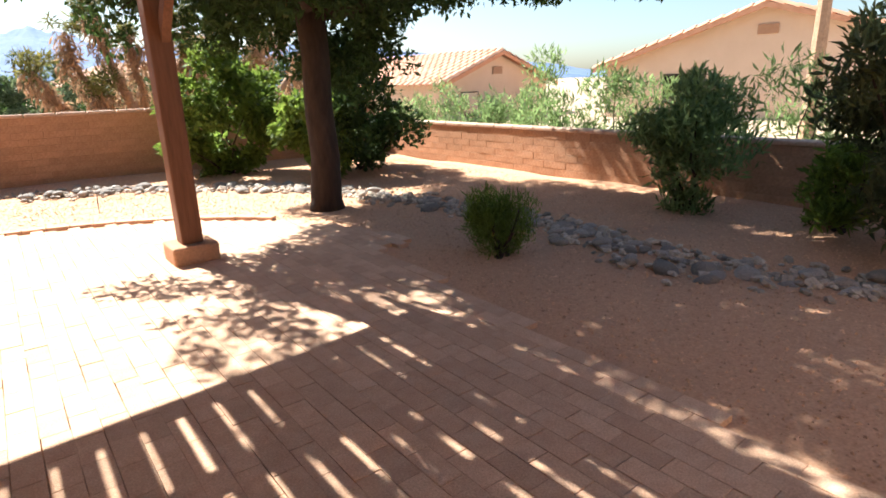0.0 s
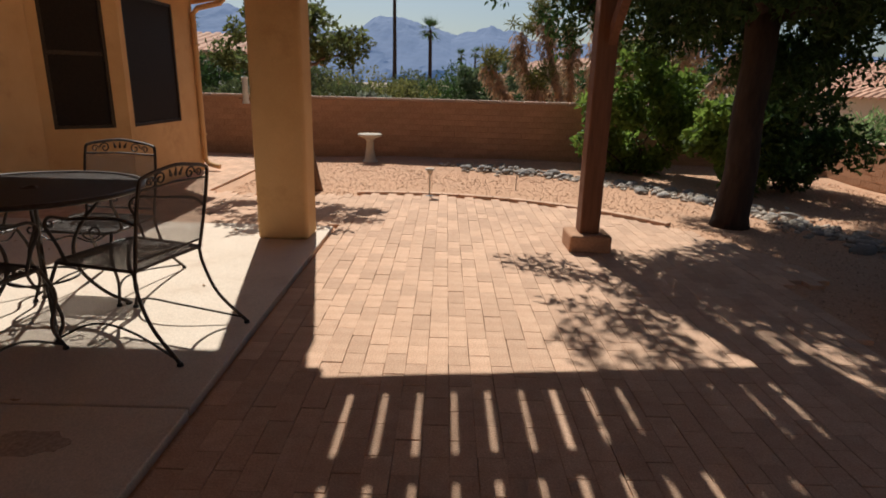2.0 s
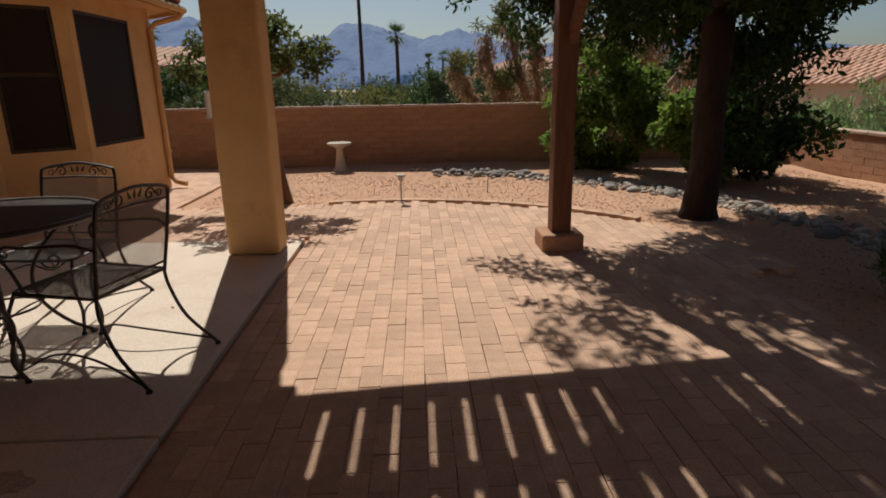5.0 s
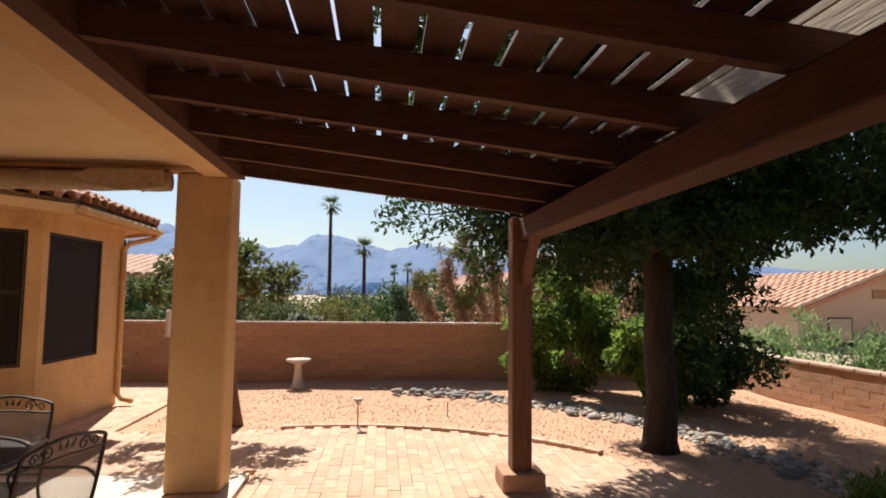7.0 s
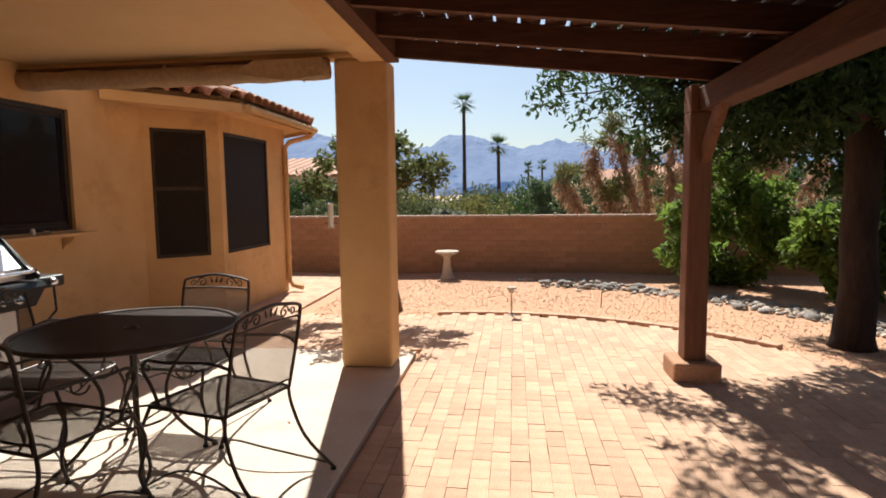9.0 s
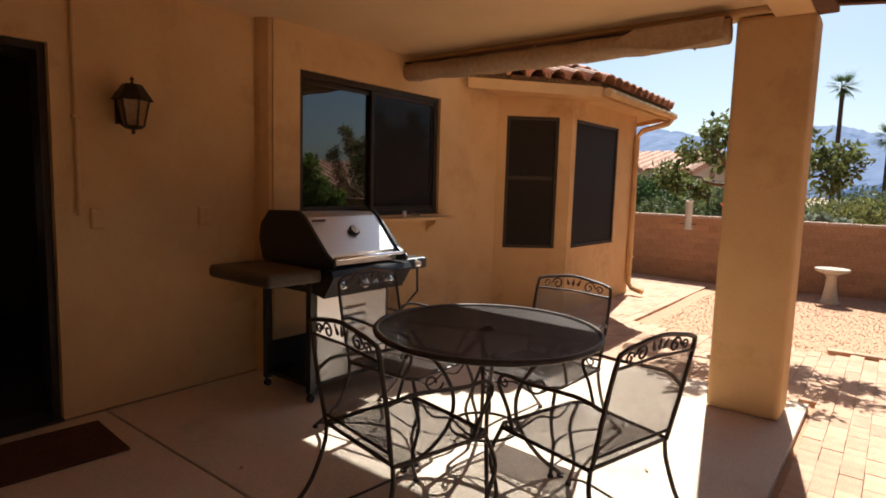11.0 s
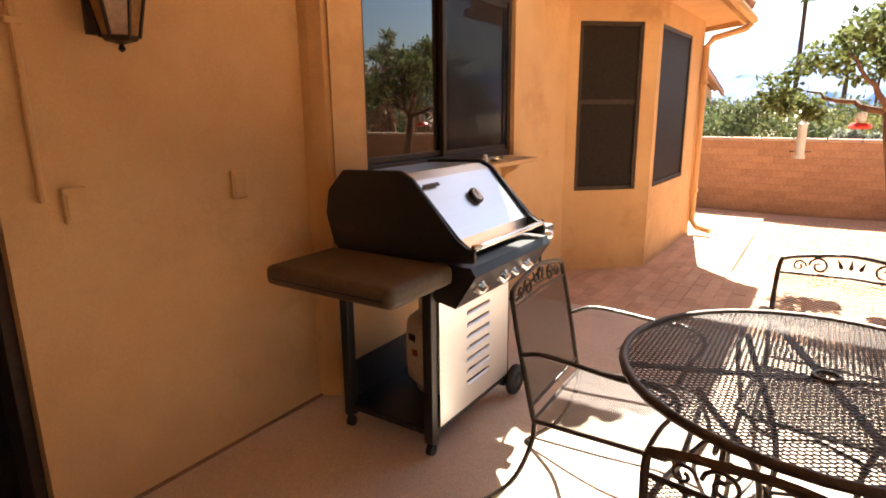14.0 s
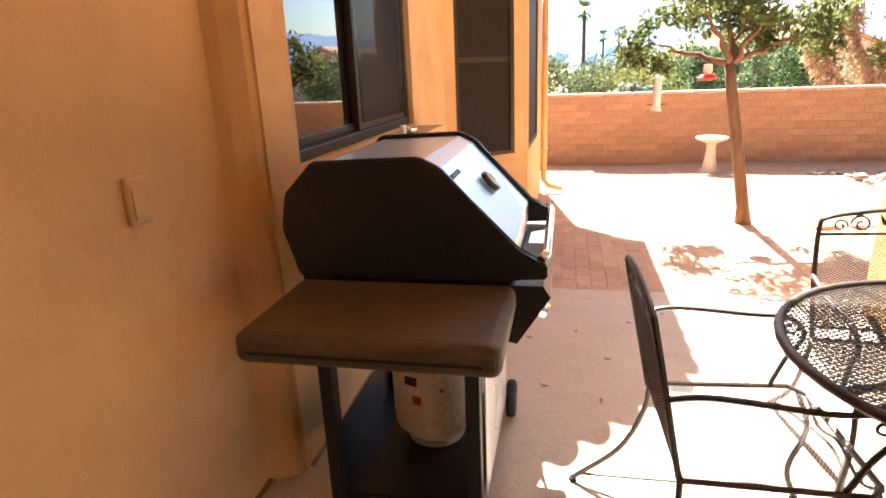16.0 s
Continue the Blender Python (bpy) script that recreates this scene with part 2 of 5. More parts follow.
def tube(pts, r, n=6, bm=None, closed=False):
    """A round bar along points; r is one radius or one for each point."""
    bm = bm or bmesh.new()
    pts = [Vector(p) for p in pts]
    rs = r if isinstance(r, (list, tuple)) else [r] * len(pts)
    rings, side = [], None
    for i, p in enumerate(pts):
        a = pts[i - 1] if i or closed else p
        b = pts[(i + 1) % len(pts)] if i < len(pts) - 1 or closed else p
        d = (b - a).normalized()
        if side is None:
            side = d.orthogonal().normalized()
        side = (side - d * side.dot(d)).normalized()
        up = d.cross(side)
        rings.append([bm.verts.new(p + (side * math.cos(2 * math.pi * k / n) + up * math.sin(2 * math.pi * k / n)) * rs[i]) for k in range(n)])
    for i in range(len(rings) if closed else len(rings) - 1):
        q, w = rings[i], rings[(i + 1) % len(rings)]
        for k in range(n):
            bm.faces.new((q[k], q[(k + 1) % n], w[(k + 1) % n], w[k]))
    if not closed:
        bm.faces.new(rings[0][::-1])
        bm.faces.new(rings[-1])
    return bm


def flow(pts, k=5):
    """A smooth line through the points."""
    p = [Vector(q) for q in pts]
    p = [p[0] * 2 - p[1], *p, p[-1] * 2 - p[-2]]
    out = []
    for i in range(1, len(p) - 2):
        for j in range(k):
            t = j / k
            out.append(0.5 * (2 * p[i] + (p[i + 1] - p[i - 1]) * t + (2 * p[i - 1] - 5 * p[i] + 4 * p[i + 1] - p[i + 2]) * t * t + (3 * p[i] - p[i - 1] - 3 * p[i + 1] + p[i + 2]) * t ** 3))
    return out + [p[-2]]


def arc(c, r, a0, a1, n=10, u=(1, 0, 0), v=(0, 0, 1)):
    c, u, v = Vector(c), Vector(u), Vector(v)
    return [c + (u * math.cos(radians(a0 + (a1 - a0) * i / n)) + v * math.sin(radians(a0 + (a1 - a0) * i / n))) * r for i in range(n + 1)]


def spiral(c, r0, r1, a0, a1, n=14, u=(1, 0, 0), v=(0, 0, 1)):
    c, u, v = Vector(c), Vector(u), Vector(v)
    out = []
    for i in range(n + 1):
        f = i / n
        a = radians(a0 + (a1 - a0) * f)
        out.append(c + (u * math.cos(a) + v * math.sin(a)) * (r0 + (r1 - r0) * f))
    return out


def lathe(profile, n=20, bm=None, at=(0, 0, 0)):
    bm = bm or bmesh.new()
    rings = []
    for r, z in profile:
        if r < 1e-5:
            rings.append([bm.verts.new((at[0], at[1], at[2] + z))])
        else:
            rings.append([bm.verts.new((at[0] + r * math.cos(2 * math.pi * k / n), at[1] + r * math.sin(2 * math.pi * k / n), at[2] + z)) for k in range(n)])
    for q, w in zip(rings, rings[1:]):
        for k in range(n):
            vs = [q[k % len(q)], q[(k + 1) % len(q)], w[(k + 1) % len(w)], w[k % len(w)]]
            vs = list(dict.fromkeys(vs))
            if len(vs) > 2:
                bm.faces.new(vs)
    return bm


def extrude(poly, axis, a, b, bm=None):
    """A prism: a polygon in the two other axes, drawn from a to b along axis."""
    bm = bm or bmesh.new()

    def at(p, w):
        q = list(p)
        q.insert("xyz".index(axis), w)
        return q
    lo = [bm.verts.new(at(p, a)) for p in poly]
    hi = [bm.verts.new(at(p, b)) for p in poly]
    n = len(poly)
    for i in range(n):
        bm.faces.new((lo[i], lo[(i + 1) % n], hi[(i + 1) % n], hi[i]))
    bm.faces.new(lo[::-1])
    bm.faces.new(hi)
    return bm


def pierced(us, zs, holes, depth, m):
    """A wall sheet in u and z with openings through it, depth thick, laid out by the matrix m."""
    bm = bmesh.new()
    cells = {(i, j) for i in range(len(us) - 1) for j in range(len(zs) - 1)
             if not any(h[0] < (us[i] + us[i + 1]) / 2 < h[1] and h[2] < (zs[j] + zs[j + 1]) / 2 < h[3] for h in holes)}
    vs = {}

    def v(i, k, j):
        if (i, k, j) not in vs:
            vs[i, k, j] = bm.verts.new(m @ Vector((us[i], k * depth, zs[j])))
        return vs[i, k, j]
    for i, j in cells:
        for k in (0, 1):
            bm.faces.new((v(i, k, j), v(i + 1, k, j), v(i + 1, k, j + 1), v(i, k, j + 1)))
        for (di, dj), (a, b) in {(-1, 0): ((0, 0), (0, 1)), (1, 0): ((1, 0), (1, 1)), (0, -1): ((0, 0), (1, 0)), (0, 1): ((0, 1), (1, 1))}.items():
            if (i + di, j + dj) not in cells:
                bm.faces.new((v(i + a[0], 0, j + a[1]), v(i + b[0], 0, j + b[1]), v(i + b[0], 1, j + b[1]), v(i + a[0], 1, j + a[1])))
    return bm


def lattice(x0, x1, y0, y1, pitch, w, inside, z=0.0, th=0.002):
    """Expanded metal: two crossing sets of thin flat strips, clipped by inside(x, y)."""
    bm = bmesh.new()
    for s in (1, -1):
        k = -90
        while k < 90:
            c = k * pitch
            steps = 60
            lo, hi = None, None
            for i in range(steps + 1):
                x = x0 + (x1 - x0) * i / steps
                y = (y0 + y1) / 2 + s * 1.0 * (x - (x0 + x1) / 2) * 0.62 + c
                ok = y0 <= y <= y1 and inside(x, y)
                if ok:
                    lo = (x, y) if lo is None else lo
                    hi = (x, y)
            if lo and hi[0] - lo[0] > 0.01:
                d = Vector((hi[0] - lo[0], hi[1] - lo[1], 0)).normalized()
                nrm = Vector((-d.y, d.x, 0)) * w / 2
                a, b = Vector((*lo, z)), Vector((*hi, z))
                t = Vector((0, 0, th / 2))
                q = [bm.verts.new(p) for p in (a - nrm - t, a + nrm - t, a + nrm + t, a - nrm + t, b - nrm - t, b + nrm - t, b + nrm + t, b - nrm + t)]
                for f in ((0, 1, 5, 4), (1, 2, 6, 5), (2, 3, 7, 6), (3, 0, 4, 7)):
                    bm.faces.new([q[i] for i in f])
            k += 1
    return bm


def leaves(name, blobs, count, size, material, parent=None, seed=1, droop=0.0, slim=0.42):
    """Many small pointed leaves scattered in uneven clumps; blobs: centre and radii."""
    rng = np.random.default_rng(seed)
    vol = np.array([b[1][0] * b[1][1] * b[1][2] for b in blobs]) ** 0.67
    pick = rng.choice(len(blobs), count, p=vol / vol.sum())
    c = np.array([b[0] for b in blobs], float)[pick]
    rad = np.array([b[1] for b in blobs], float)[pick]
    d = rng.normal(size=(count, 3))
    d /= np.linalg.norm(d, axis=1)[:, None]
    p = c + d * rad * (0.35 + 0.75 * rng.random((count, 1)) ** 0.55)
    u = rng.normal(size=(count, 3))
    u[:, 2] -= droop
    u /= np.linalg.norm(u, axis=1)[:, None]
    w = np.cross(u, rng.normal(size=(count, 3)))
    w /= np.linalg.norm(w, axis=1)[:, None]
    s = size * (0.6 + 0.8 * rng.random((count, 1)))
    bend = np.cross(u, w) * s * 0.12
    v = np.stack([p, p + u * s * 0.5 + w * s * slim / 2 + bend, p + u * s, p + u * s * 0.5 - w * s * slim / 2 + bend], 1).reshape(-1, 3)
    f = np.arange(count * 4).reshape(-1, 4)
    return pydata(name, v.tolist(), f.tolist(), material, parent)


def clumps(rng, centre, radii, n, r):
    out = []
    for _ in range(n):
        d = Vector((rng.gauss(0, 1), rng.gauss(0, 1), rng.gauss(0, 1))).normalized()
        k = 0.45 + 0.6 * rng.random() ** 0.5
        q = r * (0.6 + 0.8 * rng.random())
        out.append(((centre[0] + d.x * radii[0] * k, centre[1] + d.y * radii[1] * k, centre[2] + d.z * radii[2] * k), (q, q, q * 0.8)))
    return out


def limb(rng, a, b, r0, r1, n=7, wob=0.06, bm=None):
    a, b = Vector(a), Vector(b)
    pts = [a.lerp(b, i / n) + (Vector((rng.uniform(-1, 1), rng.uniform(-1, 1), rng.uniform(-0.4, 0.4))) * wob * (b - a).length if 0 < i < n else Vector()) for i in range(n + 1)]
    return tube(pts, [r0 + (r1 - r0) * i / n for i in range(n + 1)], 8, bm)


def chamfered(x, y, z, c):
    bm = box(-x / 2, -y / 2, -z / 2, x / 2, y / 2, z / 2)
    bmesh.ops.bevel(bm, geom=bm.edges[:], offset=c, segments=1, affect="EDGES")
    me = bpy.data.meshes.new("piece")
    bm.to_mesh(me)
    bm.free()
    return me


def piece(name, me, parent, m):
    ob = new(name, me)
    ob.parent = parent
    ob.matrix_basis = m
    return ob


# ---- ground and paving ----
def rugged_ground():
    bm = bmesh.new()
    bmesh.ops.create_circle(bm, cap_ends=True, radius=2500, segments=48, matrix=Matrix.Translation((0, 0, -0.55)))
    return tagged(part("ground", bm, DIRT), "dry desert soil reaching to the mountains", "ground", kind="structure")


rugged_ground()


def rise(x, y):
    """Gentle unevenness of the gravel away from the paving."""
    far = max(0.0, min(1.0, x - 2.7)) if y < 6 else max(0.0, min(1.0, y - 7.3))
    return far * 0.05 * noise.noise(Vector((x * 0.7, y * 0.7, 0)))


def yard():
    rng = random.Random(3)
    bm = bmesh.new()
    nx, ny = 60, 60
    x0, x1, y0, y1 = -9.0, 6.4, -5.0, 10.7
    g = [[bm.verts.new((x0 + (x1 - x0) * i / nx, y0 + (y1 - y0) * j / ny, -0.03)) for j in range(ny + 1)] for i in range(nx + 1)]
    for row in g:
        for v in row:
            p = v.co
            v.co.z += rise(p.x, p.y)
    for i in range(nx):
        for j in range(ny):
            bm.faces.new((g[i][j], g[i + 1][j], g[i + 1][j + 1], g[i][j + 1]))
    return tagged(part("gravel_yard", bm, GRAVEL, smooth=True), "pinkish desert gravel yard inside the block wall", "gravel", kind="structure")


yard()


def paved(x, y):
    if x < -0.98 and y < 5.32:
        return False
    if y > 5.0 and x < -2.75:
        return x > -4.1 and y < 10.2
    if y < 3.9:
        return x < 2.1 + 0.1 * y
    return (x + 0.45) ** 2 + (y - 3.65) ** 2 < 3.38 ** 2 or (x < -1.2 and y < 6.6 - 0.25 * (x + 1.2)) 


seam = tagged(part("slab_joint", box(-4.22, -2.3, 0.0125, -4.2, 3.2, 0.018), SAND), "dark joint where the slab meets the wall", "joint", kind="structure")
part("joint_strip", box(-4.10, 3.3, 0.0125, -4.083, 6.1, 0.018), SAND, seam)
slab = tagged(part("patio_slab", box(-4.25, -2.3, -0.12, -0.985, 2.172, 0.012, 0.006), CONCRETE), "tan concrete patio slab with stains and control joints", "patio floor", kind="structure")
part("slab_panel", box(-4.25, 2.184, -0.12, -0.985, 5.262, 0.012, 0.006), CONCRETE, slab)
bed = tagged(part("paving_bed", box(-4.1, -2.3, -0.2, 2.9, 10.2, -0.09), SAND), "sandy bedding under the pavers", "paving", kind="structure")



def slab_stains():
    """Dark spills with ragged rims near the control joint."""
    rng = random.Random(23)
    for x, y, rx, ry in ((-1.97, 2.06, 0.17, 0.07), (-1.45, 1.92, 0.13, 0.08), (-2.24, 2.08, 0.08, 0.05), (-1.70, 2.00, 0.06, 0.04)):
        n = 34
        pts = []
        for k in range(n):
            a = 2 * math.pi * k / n
            q = 1 + 0.4 * noise.noise(Vector((math.cos(a) * 1.6 + x * 9, math.sin(a) * 1.6, 0.4))) + rng.uniform(-0.07, 0.07)
            pts.append((x + rx * q * math.cos(a), y + ry * q * math.sin(a)))
        tagged(part("slab_stain", extrude(pts, "z", 0.0105, 0.0142), STAIN), "dark dried spill on the concrete slab", "stain", "spills on the slab")


slab_stains()

# ---- house ----
W0, W1 = -4.22, -4.10
TURN_Y = Matrix(((0, -1, 0, 0), (1, 0, 0, 0), (0, 0, 1, 0), (0, 0, 0, 1)))


def on_wall(x):
    """u runs along y, depth runs to -x."""
    return Matrix.Translation((x, 0, 0)) @ TURN_Y


house = tagged(part("wall_west", pierced([-2.3, 0.15, 1.96, 3.27], [-0.1, 0.012, 2.08, 2.5], [(0.15, 1.96, 0.012, 2.08)], 0.22, on_wall(W0)), STUCCO), "peach stucco house wall with a doorway", "wall", kind="structure")
tagged(part("wall_window", pierced([3.27, 3.5, 5.13, 6.12], [-0.1, 1.12, 2.2, 2.5], [(3.5, 5.13, 1.12, 2.2)], 0.34, on_wall(W1)), STUCCO), "peach stucco house wall around a sliding window", "wall", kind="structure")
part("wall_round", extrude([(W0 - 0.05, 3.2), (W0, 3.2), (W0 + 0.045, 3.212), (W1 - 0.02, 3.245), (W1, 3.3), (W1 - 0.1, 3.3)], "z", -0.1, 2.5), STUCCO, house)
tagged(part("wall_south", box(-4.44, -2.52, -0.1, 3.2, -2.3, 2.9), STUCCO), "plain peach stucco wall closing the patio", "wall", kind="structure")

# the angled bay
BAY = [Vector((W1, 6.12, 0)), Vector((-3.5, 6.68, 0)), Vector((-3.46, 8.5, 0)), Vector((-4.1, 9.1, 0))]


def bay_wall(i, name, hole):
    a, b = BAY[i], BAY[i + 1]
    d = (b - a).normalized()
    nrm = Vector((-d.y, d.x, 0))
    m = Matrix(((d.x, nrm.x, 0, a.x), (d.y, nrm.y, 0, a.y), (0, 0, 1, 0), (0, 0, 0, 1)))
    L = (b - a).length
    us = [0, *(hole[:2] if hole else ()), L]
    bm = pierced(us, [-0.1, 0.73, 2.16, 2.5], [(hole[0], hole[1], 0.73, 2.16)] if hole else [], 0.16, m)
    return tagged(part(name, bm, STUCCO), "peach stucco wall of the angled bay", "wall", kind="structure"), m


def screened(name, m, u0, u1, z0, z1, rail=None):
    w = thing(name, "dark sun-screened window in a slim bronze frame", "window", kind="structure")
    t = 0.035
    for n, q in (("window_frame", (u0, u0 + t, z0, z1)), ("window_frame", (u1 - t, u1, z0, z1)), ("window_frame", (u0 + t, u1 - t, z0, z0 + t)), ("window_frame", (u0 + t, u1 - t, z1 - t, z1))):
        bm = box(q[0], 0.006, q[2], q[1], 0.05, q[3], 0.004)
        bm.transform(m)
        part(n, bm, BRONZE, w)
    if rail:
        bm = box(u0 + t, 0.015, rail - 0.02, u1 - t, 0.045, rail + 0.02)
        bm.transform(m)
        part("meeting_rail", bm, BRONZE, w)
    bm = box(u0 + t, 0.02, z0 + t, u1 - t, 0.03, z1 - t)
    bm.transform(m)
    part("sun_screen", bm, SCREEN, w)
    return w


_, M1 = bay_wall(0, "wall_bay_1", (0.10, 0.68))
_, M2 = bay_wall(1, "wall_bay_2", (0.10, 1.25))
bay_wall(2, "wall_bay_3", None)
screened("window_2", M1, 0.10, 0.68, 0.73, 2.16, 1.5)
screened("window_3", M2, 0.10, 1.25, 0.73, 2.16)


def slider():
    w = thing("window_1", "bronze-framed sliding window reflecting the garden", "window", kind="structure")
    m = on_wall(W1)

    def add(n, mt, u0, d0, z0, u1, d1, z1, lab=""):
        bm = box(u0, d0, z0, u1, d1, z1, 0.004 if mt is BRONZE else 0)
        bm.transform(m)
        part(n, bm, mt, w, lab)
    for q in ((3.5, 3.545), (5.085, 5.13)):
        add("window_frame", BRONZE, q[0], 0.03, 1.12, q[1], 0.10, 2.2)
    for q in ((1.12, 1.165), (2.155, 2.2)):
        add("window_frame", BRONZE, 3.545, 0.03, q[0], 5.085, 0.10, q[1])
    for a, b, d in ((3.545, 4.32, 0.075), (4.27, 5.085, 0.045)):
        for q in ((a, a + 0.04), (b - 0.04, b)):
            add("sash", BRONZE, q[0], d, 1.165, q[1], d + 0.025, 2.155)
        for q in ((1.165, 1.2), (2.12, 2.155)):
            add("sash", BRONZE, a + 0.04, d, q[0], b - 0.04, d + 0.025, q[1])
        add("pane", GLASS, a + 0.04, d + 0.01, 1.2, b - 0.04, d + 0.016, 2.12)
    add("insect_screen", INSECT_MESH, 4.31, 0.036, 1.2, 5.085, 0.042, 2.12, "dark insect screen over the fixed half")
    # drawn blind behind the sliding half
    z = 1.2
    while z < 2.1:
        add("blind_slat", SHADE_CLOTH, 3.6, 0.16, z, 4.25, 0.175, z + 0.022)
        z += 0.03
    return w


slider()
tagged(part("dark_room", box(-7.7, -2.2, -0.12, -4.44, 9.2, -0.004), DARK_ROOM), "tiled floor inside the house, near black to stand for shade", "floor", kind="structure")
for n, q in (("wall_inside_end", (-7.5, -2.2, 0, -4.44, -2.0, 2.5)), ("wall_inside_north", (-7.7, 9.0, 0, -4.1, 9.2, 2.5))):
    tagged(part(n, box(*q), DARK_ROOM), "plain wall inside the house, near black to stand for shade", "wall", kind="structure")

tagged(part("wall_inside_back", pierced([-2.2, 1.6, 2.02, 9.2], [-0.1, 0.9, 1.58, 2.5], [(1.6, 2.02, 0.9, 1.58)], 0.2, on_wall(-7.5)), DARK_ROOM), "near-black wall standing for shade, with a small window, inside the house", "wall", kind="structure")
inner = thing("window_4", "small bright paned window across the dark room", "window", kind="structure")
for z in (1.11, 1.34):
    part("muntin", box(-7.58, 1.6, z, -7.55, 2.02, z + 0.03), BRONZE, inner)

# ---- roof over the patio ----
tagged(part("ceiling", box(-7.7, -2.52, 2.5, -1.09, 4.72, 2.85), CEILING), "smooth peach stucco patio ceiling", "ceiling", kind="structure")
tagged(part("ceiling_edge_beam", box(-1.3, -2.3, 2.42, -1.09, 4.74, 2.497, 0.012), STUCCO), "stucco edge beam along the patio roof", "beam", kind="structure")
tagged(part("ceiling_front_beam", box(-4.4, 4.725, 2.46, -1.09, 4.90, 2.85, 0.015), STUCCO), "stucco front beam of the patio roof", "beam", kind="structure")
tagged(part("roof_house", box(-7.7, 5.1, 2.5, -4.1, 9.2, 2.7), CEILING), "plain flat roof over the house", "roof", kind="structure")
# Unseen strip, added to stop sun leaking into the room below.
tagged(part("roof_infill", box(-7.7, 4.725, 2.5, -4.404, 5.096, 2.7), CEILING), "unseen roof strip added to keep sun out of the house", "roof", kind="structure")

col = thing("column", "square peach stucco patio column with softened edges", "column", kind="structure")
part("shaft", box(-1.51, 4.745, 0.012, -1.09, 5.06, 2.457, 0.03, seg=3), STUCCO, col)


def shade():
    t = thing("rolled_shade", "rolled-up tan fabric patio shade under the beam", "sun shade", -1.52, 4.66, 2.36)
    pts = [(-i * 0.13, 0, -0.015 * math.sin(i * 0.16)) for i in range(21)]
    part("roll", tube(pts, [0.075 + 0.006 * math.sin(i * 2.1) for i in range(21)], 14), SHADE_CLOTH, t, smooth=True)
    part("head_rail", box(-2.6, -0.05, 0.07, 0, 0.06, 0.082, 0.003), POST, t)
    part("valance", extrude([(-0.75, -0.02), (-0.55, 0.07), (-0.02, 0.07), (-0.02, -0.055), (-0.3, -0.09)], "y", -0.085, -0.078), SHADE_CLOTH, t)
    for x in (-2.45, -1.3, -0.2):
        part("tie", tube(arc((x, 0, 0), 0.083, 0, 360, 14, (0, 1, 0), (0, 0, 1))[:-1], 0.006, 5, closed=True), SHADE_CLOTH, t)


shade()


# ---- bay roof with barrel tiles, fascia, gutter ----
def barrel(length, r0, r1):
    bm = bmesh.new()
    n = 7
    rows = []
    for rr, off in ((1.0, 0.0), (0.86, 0.0)):
        for y, r in ((0, r0), (length, r1)):
            rows.append([bm.verts.new((math.cos(math.pi * k / n) * r * rr, y, math.sin(math.pi * k / n) * r * rr)) for k in range(n + 1)])
    for a, b in ((rows[0], rows[1]), (rows[3], rows[2]), (rows[2], rows[0]), (rows[1], rows[3])):
        for k in range(n):
            bm.faces.new((a[k], a[k + 1], b[k + 1], b[k]))
    me = bpy.data.meshes.new("tile")
    bmesh.ops.recalc_face_normals(bm, faces=bm.faces[:])
    bm.to_mesh(me)
    bm.free()
    me.materials.append(TILE)
    return me


TILE_ME = barrel(0.4, 0.095, 0.075)


